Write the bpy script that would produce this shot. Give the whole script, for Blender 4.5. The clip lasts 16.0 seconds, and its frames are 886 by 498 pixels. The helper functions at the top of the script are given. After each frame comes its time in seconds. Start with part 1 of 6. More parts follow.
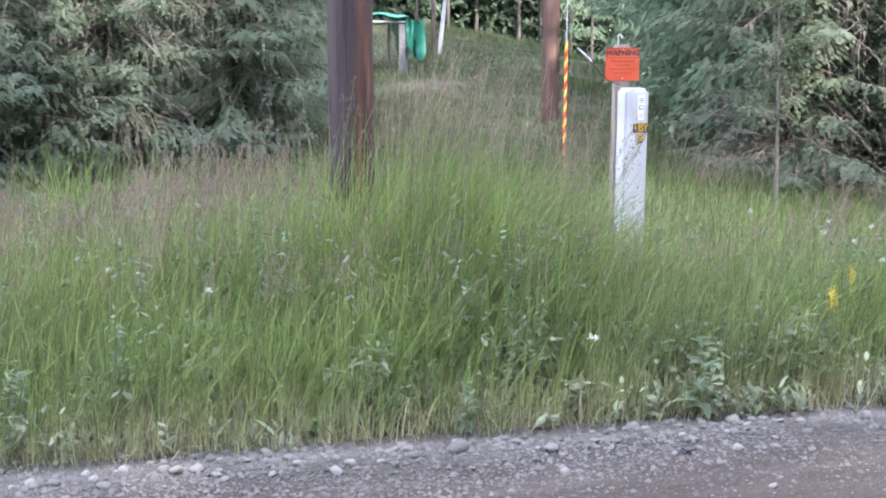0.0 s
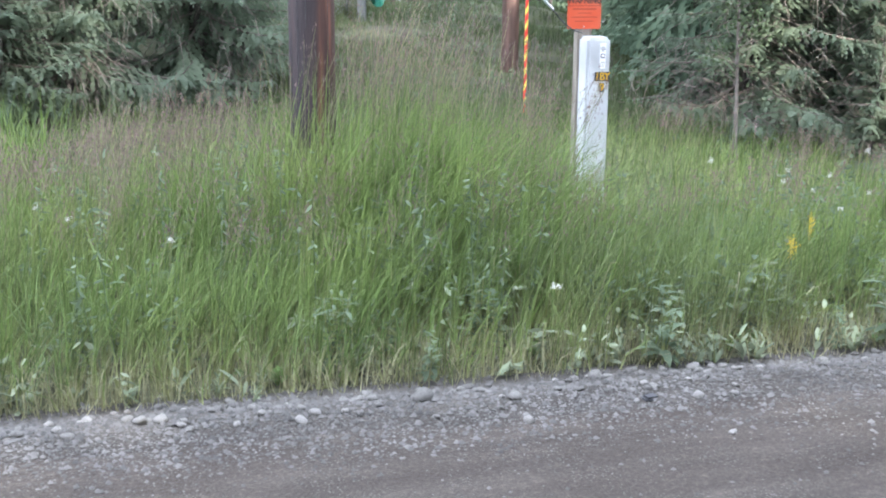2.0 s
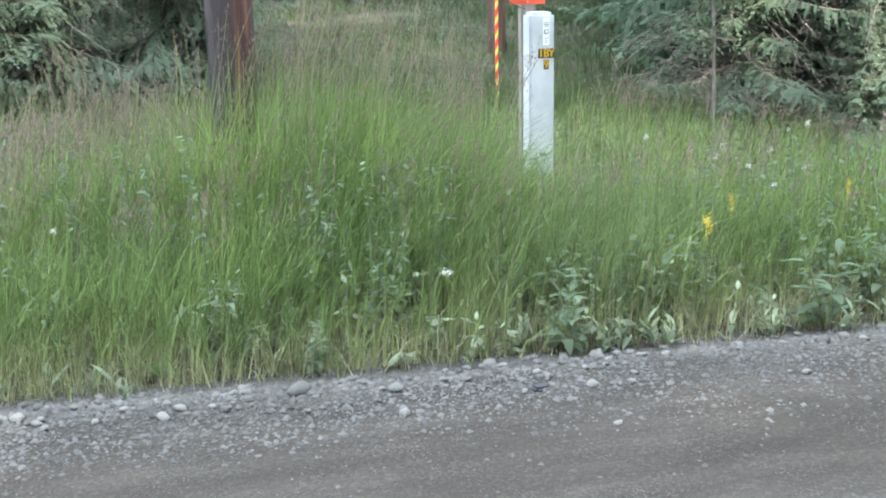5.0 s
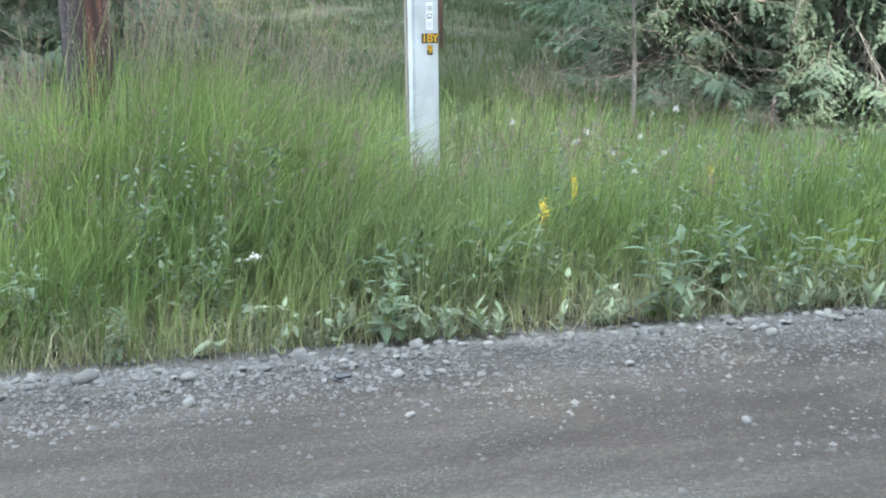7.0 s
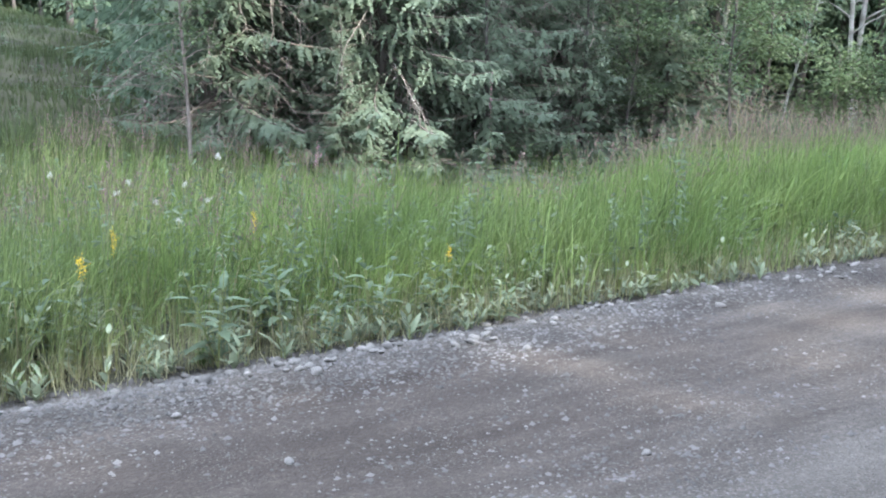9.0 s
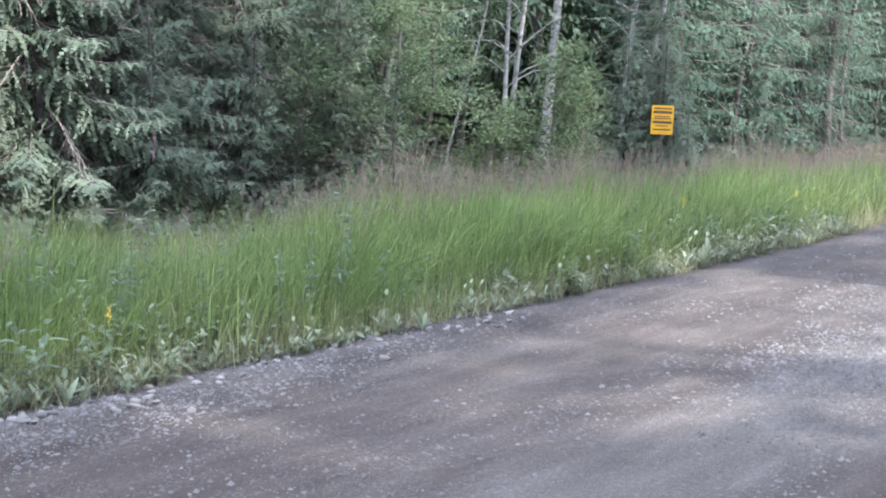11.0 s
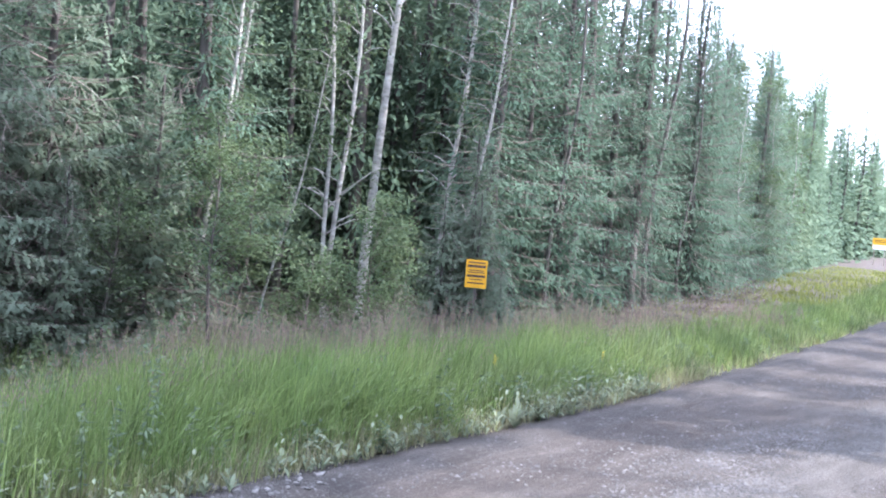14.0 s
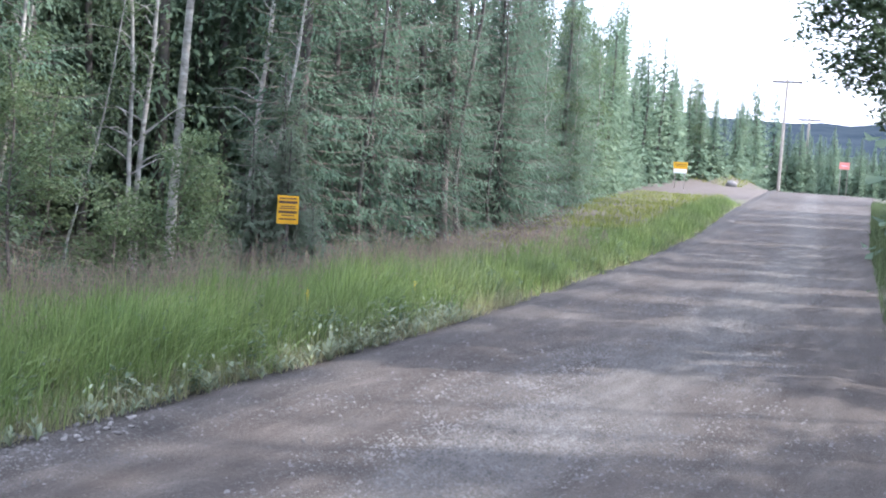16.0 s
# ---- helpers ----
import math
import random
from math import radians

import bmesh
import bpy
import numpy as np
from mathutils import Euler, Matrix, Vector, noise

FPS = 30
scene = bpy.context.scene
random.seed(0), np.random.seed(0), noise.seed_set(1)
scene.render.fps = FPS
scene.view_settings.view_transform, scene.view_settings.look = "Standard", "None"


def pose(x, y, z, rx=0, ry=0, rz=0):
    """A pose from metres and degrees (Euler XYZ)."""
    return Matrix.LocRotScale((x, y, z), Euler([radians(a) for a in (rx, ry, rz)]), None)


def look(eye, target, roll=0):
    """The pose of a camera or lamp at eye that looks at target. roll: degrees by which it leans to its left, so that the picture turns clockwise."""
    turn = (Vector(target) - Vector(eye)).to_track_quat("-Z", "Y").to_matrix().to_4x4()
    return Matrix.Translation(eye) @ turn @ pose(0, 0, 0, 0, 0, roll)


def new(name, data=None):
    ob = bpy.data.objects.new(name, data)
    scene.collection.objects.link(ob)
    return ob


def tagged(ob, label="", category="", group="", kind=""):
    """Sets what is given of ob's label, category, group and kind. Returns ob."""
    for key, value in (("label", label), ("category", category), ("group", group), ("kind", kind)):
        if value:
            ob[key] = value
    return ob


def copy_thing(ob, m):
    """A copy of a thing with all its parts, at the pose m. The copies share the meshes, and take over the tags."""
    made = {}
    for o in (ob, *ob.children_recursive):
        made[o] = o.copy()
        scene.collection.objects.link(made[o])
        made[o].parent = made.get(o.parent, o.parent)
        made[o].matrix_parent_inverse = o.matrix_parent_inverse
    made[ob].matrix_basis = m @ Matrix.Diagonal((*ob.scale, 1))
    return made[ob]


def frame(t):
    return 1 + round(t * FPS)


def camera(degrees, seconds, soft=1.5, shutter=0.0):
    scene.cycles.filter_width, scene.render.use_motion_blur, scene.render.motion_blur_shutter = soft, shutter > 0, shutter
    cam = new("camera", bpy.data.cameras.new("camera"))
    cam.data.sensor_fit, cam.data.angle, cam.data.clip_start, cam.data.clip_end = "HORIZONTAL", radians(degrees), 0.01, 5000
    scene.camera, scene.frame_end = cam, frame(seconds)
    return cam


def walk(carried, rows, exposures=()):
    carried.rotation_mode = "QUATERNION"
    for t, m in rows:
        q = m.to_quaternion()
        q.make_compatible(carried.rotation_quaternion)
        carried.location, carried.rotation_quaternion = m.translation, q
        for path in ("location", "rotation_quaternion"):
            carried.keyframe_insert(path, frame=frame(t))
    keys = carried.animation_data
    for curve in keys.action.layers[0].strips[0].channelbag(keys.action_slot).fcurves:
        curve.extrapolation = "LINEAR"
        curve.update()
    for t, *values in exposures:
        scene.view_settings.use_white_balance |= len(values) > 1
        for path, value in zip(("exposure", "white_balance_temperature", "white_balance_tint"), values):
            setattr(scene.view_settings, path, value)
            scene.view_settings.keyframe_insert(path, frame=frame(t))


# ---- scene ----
cam = camera(40.0, 16.0, soft=2.0)
PATH = [
    (0, (-0.000, -0.000, 2.153), (0.454, 1.911, 1.775), 0.26),
    (0.5, (0.042, 0.010, 2.153), (0.490, 1.914, 1.738), 0.11),
    (1, (0.043, 0.014, 2.160), (0.514, 1.906, 1.715), 0.35),
    (1.5, (0.010, 0.016, 2.172), (0.509, 1.898, 1.715), 0.38),
    (2, (-0.027, 0.015, 2.159), (0.490, 1.891, 1.698), 0.62),
    (2.5, (0.022, 0.005, 2.128), (0.493, 1.886, 1.637), 0.12),
    (3, (0.000, 0.010, 2.099), (0.479, 1.882, 1.583), 0.56),
    (3.5, (0.030, 0.011, 2.089), (0.495, 1.876, 1.539), -0.11),
    (4, (0.228, 0.014, 2.101), (0.715, 1.863, 1.515), -0.29),
    (4.2, (0.306, 0.033, 2.131), (0.806, 1.890, 1.583), -0.54),
    (6.3, (1.678, 0.169, 1.970), (1.984, 2.091, 1.510), -1.42),
    (6.5, (1.709, 0.191, 1.973), (2.045, 2.100, 1.480), -0.37),
    (7, (1.802, 0.137, 1.898), (2.239, 2.030, 1.423), -0.73),
    (7.5, (1.846, 0.109, 1.930), (2.498, 1.945, 1.480), 0.14),
    (8, (1.893, 0.030, 1.943), (2.779, 1.782, 1.563), 0.07),
    (8.5, (1.910, 0.066, 1.951), (2.904, 1.760, 1.574), 0.60),
    (9, (1.995, 0.033, 1.943), (3.056, 1.677, 1.528), 0.04),
    (9.5, (2.015, 0.018, 1.945), (3.202, 1.571, 1.524), 0.26),
    (10, (2.018, 0.012, 1.971), (3.331, 1.468, 1.576), 0.43),
    (10.2, (2.037, -0.008, 1.974), (3.381, 1.427, 1.606), 0.46),
    (12.3, (2.043, 0.062, 2.151), (3.651, 1.196, 1.792), 4.08),
    (12.5, (2.026, 0.063, 2.133), (3.637, 1.198, 1.790), 3.58),
    (13, (2.022, 0.084, 2.163), (3.690, 1.169, 1.966), 3.83),
    (13.5, (2.036, 0.075, 2.198), (3.689, 1.195, 2.077), 4.43),
    (14, (2.024, 0.029, 2.196), (3.694, 1.126, 2.101), 4.92),
    (14.5, (2.032, -0.003, 2.188), (3.750, 1.014, 2.059), 5.00),
    (15, (2.015, 0.004, 2.190), (3.773, 0.947, 2.047), 4.27),
    (15.5, (1.993, -0.058, 2.182), (3.779, 0.828, 2.020), 3.77),
    (16, (2.003, -0.066, 2.203), (3.816, 0.759, 2.022), 3.46),
]
walk(cam, [(t, look(eye, target, roll)) for t, eye, target, roll in PATH], exposures=[(0, 2.55, 5800, 22), (2, 2.55, 5800, 14), (4, 2.55, 5850, 6), (6.5, 2.55, 5800, 4), (8, 2.55, 5650, 8), (10, 2.46, 5560, 18), (12.5, 2.32, 5450, 21), (14.5, 2.36, 5330, 23), (16, 1.93, 5470, 20)])

# ---- light ----
SUN_AZ, SUN_EL = radians(-62), radians(38)
world = bpy.data.worlds.new("sky")
scene.world = world
world.use_nodes = True
wn, wl = world.node_tree.nodes, world.node_tree.links
sky = wn.new("ShaderNodeTexSky")
sky.sky_type = "NISHITA"
sky.sun_disc = False
sky.sun_elevation = SUN_EL
sky.sun_rotation = radians(90) - SUN_AZ
sky.dust_density = 3.0
cloud = wn.new("ShaderNodeTexNoise")
cloud.inputs["Scale"].default_value = 2.2
cloud.inputs["Detail"].default_value = 5
ramp = wn.new("ShaderNodeValToRGB")
ramp.color_ramp.elements[0].position, ramp.color_ramp.elements[1].position = 0.3, 0.55
mixc = wn.new("ShaderNodeMix")
mixc.data_type = "RGBA"
mixc.inputs[7].default_value = (8.2, 8.5, 8.9, 1)
wl.new(cloud.outputs["Fac"], ramp.inputs[0])
wl.new(ramp.outputs[0], mixc.inputs[0])
wl.new(sky.outputs[0], mixc.inputs[6])
bg = wn["Background"]
bg.inputs[1].default_value = 0.15
wl.new(mixc.outputs[2], bg.inputs[0])

sun_data = bpy.data.lights.new("sun", "SUN")
sun_data.energy, sun_data.angle, sun_data.color = 3.3, radians(1.2), (1.0, 0.89, 0.71)
sun = new("sun", sun_data)
sun.matrix_basis = look((0, 0, 40), (-math.cos(SUN_AZ) * math.cos(SUN_EL), -math.sin(SUN_AZ) * math.cos(SUN_EL), 40 - math.sin(SUN_EL)))


# ---- materials ----
def material(name, stops, scale=8.0, detail=4.0, rough=0.8, metal=0.0, bump=0.2, bump_scale=60.0, bump_depth=0.01,
             stretch=(1, 1, 1), second=None, second_scale=1.5, island=0.0, piece=0.0, translucent=0.0, along=None, spec=0.3):
    """stops: (position, colour) of a noise ramp; second: colour of large soft stains; island or piece: how far single pieces vary."""
    m = bpy.data.materials.new(name)
    m.use_nodes = True
    n, l = m.node_tree.nodes, m.node_tree.links
    bsdf = n["Principled BSDF"]
    bsdf.inputs["Roughness"].default_value = rough
    bsdf.inputs["Metallic"].default_value = metal
    bsdf.inputs["Specular IOR Level"].default_value = spec
    coord = n.new("ShaderNodeTexCoord")
    mp = n.new("ShaderNodeMapping")
    mp.inputs["Scale"].default_value = stretch
    l.new(coord.outputs["Object"], mp.inputs[0])
    nz = n.new("ShaderNodeTexNoise")
    nz.inputs["Scale"].default_value, nz.inputs["Detail"].default_value = scale, detail
    l.new(mp.outputs[0], nz.inputs["Vector"])
    rp = n.new("ShaderNodeValToRGB")
    while len(rp.color_ramp.elements) < len(stops):
        rp.color_ramp.elements.new(0.5)
    for e, (p, c) in zip(rp.color_ramp.elements, stops):
        e.position, e.color = p, (*c, 1)
    l.new(nz.outputs["Fac"], rp.inputs[0])
    out = rp.outputs[0]

    def mix(fac, colour):
        nonlocal out
        mx = n.new("ShaderNodeMix")
        mx.data_type = "RGBA"
        l.new(fac, mx.inputs[0])
        l.new(out, mx.inputs[6])
        mx.inputs[7].default_value = (*colour, 1)
        out = mx.outputs[2]

    if second:
        n2 = n.new("ShaderNodeTexNoise")
        n2.inputs["Scale"].default_value = second_scale
        n2.inputs["Detail"].default_value = 3
        l.new(mp.outputs[0], n2.inputs["Vector"])
        r2 = n.new("ShaderNodeMapRange")
        r2.inputs[1].default_value, r2.inputs[2].default_value = 0.45, 0.7
        l.new(n2.outputs["Fac"], r2.inputs[0])
        mix(r2.outputs[0], second)
    if along:
        at = n.new("ShaderNodeAttribute")
        at.attribute_name = "along"
        r3 = n.new("ShaderNodeMapRange")
        r3.inputs[1].default_value, r3.inputs[2].default_value = along[1], along[2]
        l.new(at.outputs["Fac"], r3.inputs[0])
        mix(r3.outputs[0], along[0])
    vary = island or piece
    if vary:
        src = n.new("ShaderNodeNewGeometry").outputs["Random Per Island"] if island else n.new("ShaderNodeObjectInfo").outputs["Random"]
        r4 = n.new("ShaderNodeMapRange")
        r4.inputs[3].default_value, r4.inputs[4].default_value = 1 - vary, 1 + vary
        l.new(src, r4.inputs[0])
        hs = n.new("ShaderNodeHueSaturation")
        l.new(r4.outputs[0], hs.inputs["Value"])
        l.new(out, hs.inputs["Color"])
        out = hs.outputs[0]
    l.new(out, bsdf.inputs["Base Color"])
    if bump:
        n5 = n.new("ShaderNodeTexNoise")
        n5.inputs["Scale"].default_value, n5.inputs["Detail"].default_value = bump_scale, 5
        l.new(mp.outputs[0], n5.inputs["Vector"])
        bp = n.new("ShaderNodeBump")
        bp.inputs["Strength"].default_value, bp.inputs["Distance"].default_value = bump, bump_depth
        l.new(n5.outputs["Fac"], bp.inputs["Height"])
        l.new(bp.outputs[0], bsdf.inputs["Normal"])
    if translucent:
        tr = n.new("ShaderNodeBsdfTranslucent")
        l.new(out, tr.inputs["Color"])
        ms = n.new("ShaderNodeMixShader")
        ms.inputs[0].default_value = translucent
        l.new(bsdf.outputs[0], ms.inputs[1])
        l.new(tr.outputs[0], ms.inputs[2])
        l.new(ms.outputs[0], n["Material Output"].inputs["Surface"])
    return m


M = {}
M["grass"] = material("grass", [(0.3, (0.0918, 0.141, 0.0426)), (0.55, (0.146, 0.205, 0.059)), (0.75, (0.209, 0.246, 0.0804))], scale=1.3, island=0.48,
                      bump=0, translucent=0.4, along=((0.33, 0.33, 0.17), 0.45, 0.0), rough=0.6, second=(0.139, 0.176, 0.0697), second_scale=0.5)
M["dry_grass"] = material("dry_grass", [(0.3, (0.2, 0.195, 0.11)), (0.7, (0.31, 0.3, 0.18))], scale=4, island=0.4, bump=0, translucent=0.3, rough=0.7)
M["reed"] = material("reed", [(0.3, (0.119, 0.187, 0.051)), (0.7, (0.204, 0.264, 0.085))], scale=1.3, island=0.35, bump=0, translucent=0.4, along=((0.238, 0.238, 0.102), 0.3, 0.0), rough=0.55)
M["trail_grass"] = material("trail_grass", [(0.3, (0.056, 0.084, 0.0336)), (0.6, (0.084, 0.112, 0.0456)), (0.8, (0.12, 0.132, 0.0656))], scale=0.8, island=0.35,
                            bump=0, translucent=0.3, rough=0.6)
M["seed"] = material("seed", [(0.3, (0.165, 0.115, 0.11)), (0.7, (0.24, 0.18, 0.155))], scale=1.2, island=0.3, bump=0, translucent=0.3, rough=0.8)
M["straw"] = material("straw", [(0.3, (0.17, 0.19, 0.09)), (0.7, (0.24, 0.23, 0.13))], scale=3, island=0.3, bump=0, rough=0.8)
M["weed"] = material("weed", [(0.3, (0.11, 0.152, 0.095)), (0.7, (0.158, 0.198, 0.128))], scale=4, island=0.3, bump=0.2, bump_scale=90, translucent=0.35, rough=0.8, spec=0.12)
M["weed_pale"] = material("weed_pale", [(0.3, (0.18, 0.22, 0.14)), (0.7, (0.28, 0.31, 0.215))], scale=6, island=0.3, bump=0.2, bump_scale=90, translucent=0.3, rough=0.85, spec=0.1)
M["round_leaf"] = material("round_leaf", [(0.3, (0.12, 0.19, 0.06)), (0.7, (0.17, 0.24, 0.09))], scale=6, island=0.2, bump=0.2, bump_scale=60, translucent=0.4, rough=0.7, spec=0.15)
M["weed_yellow"] = material("weed_yellow", [(0.3, (0.115, 0.15, 0.032)), (0.7, (0.195, 0.21, 0.05))], scale=0.7, island=0.4, bump=0, translucent=0.35)
M["stem"] = material("stem", [(0.3, (0.16, 0.2, 0.07)), (0.7, (0.26, 0.27, 0.12))], scale=12, bump=0)
M["petal_white"] = material("petal_white", [(0.3, (0.5, 0.5, 0.45)), (0.7, (0.62, 0.62, 0.56))], scale=40, bump=0.2)
M["petal_yellow"] = material("petal_yellow", [(0.3, (0.72, 0.48, 0.02)), (0.7, (0.85, 0.62, 0.04))], scale=40, bump=0.2)
M["petal_pink"] = material("petal_pink", [(0.3, (0.42, 0.18, 0.3)), (0.7, (0.55, 0.28, 0.4))], scale=40, bump=0.2)
M["needles"] = material("needles", [(0.3, (0.076, 0.124, 0.086)), (0.6, (0.106, 0.16, 0.111)), (0.8, (0.142, 0.196, 0.14))], scale=1.2, island=0.1, bump=0,
                        along=((0.152, 0.217, 0.157), 0.35, 1.0), rough=0.85, translucent=0.42, spec=0.08)
M["needles_near"] = material("needles_near", [(0.3, (0.138, 0.178, 0.124)), (0.6, (0.176, 0.222, 0.156)), (0.8, (0.215, 0.262, 0.188))], scale=1.2, island=0.1, bump=0,
                             along=((0.169, 0.218, 0.167), 0.35, 1.0), rough=0.85, translucent=0.5, spec=0.08)
M["needles_far"] = material("needles_far", [(0.3, (0.09, 0.137, 0.09)), (0.5, (0.12, 0.174, 0.115)), (0.7, (0.157, 0.208, 0.132))], scale=0.6, island=0.1, piece=0, bump=0,
                            along=((0.186, 0.241, 0.171), 0.35, 1.0), rough=0.85, translucent=0.42, spec=0.08)
M["leaf"] = material("leaf", [(0.3, (0.0763, 0.116, 0.0568)), (0.6, (0.121, 0.164, 0.0804)), (0.8, (0.169, 0.197, 0.104))], scale=2, island=0.3, bump=0, translucent=0.4, rough=0.65, spec=0.2)
M["leaf_dark"] = material("leaf_dark", [(0.3, (0.06, 0.095, 0.05)), (0.7, (0.11, 0.15, 0.08))], scale=2, island=0.3, bump=0, translucent=0.25, rough=0.6)
M["bark"] = material("bark", [(0.3, (0.045, 0.04, 0.036)), (0.7, (0.105, 0.094, 0.086))], scale=9, stretch=(1, 1, 0.25), bump=0.7, bump_scale=35, bump_depth=0.02)
M["dead_twig"] = material("dead_twig", [(0.3, (0.16, 0.141, 0.122)), (0.7, (0.28, 0.25, 0.22))], scale=9, island=0.25, bump=0)
M["twig"] = material("twig", [(0.3, (0.1, 0.085, 0.073)), (0.7, (0.18, 0.156, 0.136))], scale=15, bump=0.2)
M["aspen_bark"] = material("aspen_bark", [(0.25, (0.084, 0.077, 0.07)), (0.4, (0.238, 0.23, 0.21)), (0.7, (0.434, 0.42, 0.392))], scale=7, stretch=(1, 1, 2.2),
                           bump=0.4, bump_scale=40, second=(0.238, 0.231, 0.203), second_scale=2)
M["pole_wood"] = material("pole_wood", [(0.3, (0.022, 0.016, 0.016)), (0.5, (0.085, 0.042, 0.032)), (0.75, (0.24, 0.1, 0.06))], scale=4, stretch=(2.5, 2.5, 0.3), detail=6,
                          bump=0.8, bump_scale=30, bump_depth=0.015, second=(0.03, 0.027, 0.03), second_scale=1.4, rough=0.75)
M["brown_pole"] = material("brown_pole", [(0.3, (0.07, 0.045, 0.038)), (0.6, (0.13, 0.08, 0.066)), (0.8, (0.19, 0.12, 0.1))], scale=5, stretch=(3, 3, 0.25), detail=6, bump=0.6, bump_scale=30, bump_depth=0.012, rough=0.8)
M["grey_wood"] = material("grey_wood", [(0.3, (0.17, 0.145, 0.12)), (0.7, (0.33, 0.3, 0.26))], scale=10, stretch=(4, 4, 0.3), bump=0.5, bump_scale=40)
M["galvanised"] = material("galvanised", [(0.3, (0.47, 0.49, 0.51)), (0.7, (0.57, 0.585, 0.6))], scale=6, rough=0.5, metal=0.0, bump=0.05, spec=0.5, second=(0.36, 0.375, 0.395), second_scale=2.5)
M["steel"] = material("steel", [(0.3, (0.42, 0.44, 0.46)), (0.7, (0.6, 0.61, 0.62))], scale=20, rough=0.4, metal=0.8, bump=0.05)
M["orange_sign"] = material("orange_sign", [(0.3, (0.5, 0.075, 0.03)), (0.7, (0.58, 0.11, 0.05))], scale=5, rough=0.5, bump=0.05, second=(0.48, 0.13, 0.075), second_scale=4)
M["faded_red"] = material("faded_red", [(0.3, (0.5, 0.16, 0.13)), (0.7, (0.58, 0.24, 0.2))], scale=5, rough=0.6, bump=0.05)
M["ink"] = material("ink", [(0.3, (0.05, 0.035, 0.03)), (0.7, (0.1, 0.06, 0.05))], scale=30, bump=0)
M["ink_red"] = material("ink_red", [(0.3, (0.2, 0.04, 0.025)), (0.7, (0.28, 0.06, 0.035))], scale=30, bump=0)
M["ink_grey"] = material("ink_grey", [(0.3, (0.4, 0.42, 0.44)), (0.7, (0.5, 0.52, 0.54))], scale=30, bump=0)
M["sticker_yellow"] = material("sticker_yellow", [(0.3, (0.6, 0.33, 0.008)), (0.7, (0.66, 0.38, 0.012))], scale=20, bump=0, rough=0.4)
M["sticker_white"] = material("sticker_white", [(0.3, (0.72, 0.73, 0.75)), (0.7, (0.8, 0.8, 0.81))], scale=20, bump=0, rough=0.4)
M["yellow_sign"] = material("yellow_sign", [(0.3, (0.58, 0.31, 0.008)), (0.7, (0.66, 0.37, 0.012))], scale=5, rough=0.45, bump=0.03)
M["marker_red"] = material("marker_red", [(0.3, (0.62, 0.04, 0.03)), (0.7, (0.75, 0.08, 0.05))], scale=15, rough=0.4, bump=0)
M["marker_yellow"] = material("marker_yellow", [(0.3, (0.8, 0.62, 0.08)), (0.7, (0.88, 0.72, 0.15))], scale=15, rough=0.4, bump=0)
M["tarp"] = material("tarp", [(0.3, (0.02, 0.18, 0.12)), (0.7, (0.04, 0.25, 0.17))], scale=4, rough=0.5, bump=0.4, bump_scale=12, bump_depth=0.03, second=(0.1, 0.34, 0.27), second_scale=3)
M["stone"] = material("stone", [(0.3, (0.1, 0.095, 0.087)), (0.7, (0.185, 0.178, 0.166))], scale=14, piece=0.4, bump=0.4, bump_scale=60, bump_depth=0.004, rough=0.9)
M["gravel"] = material("gravel", [(0.3, (0.062, 0.059, 0.055)), (0.7, (0.125, 0.12, 0.113))], scale=2, island=0.35, bump=0, rough=0.9)
M["brush"] = material("brush", [(0.3, (0.08, 0.064, 0.055)), (0.7, (0.17, 0.145, 0.125))], scale=3, island=0.3, bump=0, rough=0.9)
M["black_iron"] = material("black_iron", [(0.3, (0.025, 0.025, 0.03)), (0.7, (0.06, 0.06, 0.065))], scale=12, bump=0.2, rough=0.5)
M["wire"] = material("wire", [(0.3, (0.14, 0.15, 0.16)), (0.7, (0.24, 0.25, 0.26))], scale=20, rough=0.5, bump=0)
M["print_dark"] = material("print_dark", [(0.3, (0.09, 0.09, 0.1)), (0.7, (0.17, 0.17, 0.18))], scale=30, bump=0)
M["far_forest"] = material("far_forest", [(0.3, (0.018, 0.026, 0.034)), (0.7, (0.032, 0.042, 0.05))], scale=0.03, bump=0, rough=1.0, spec=0.0)


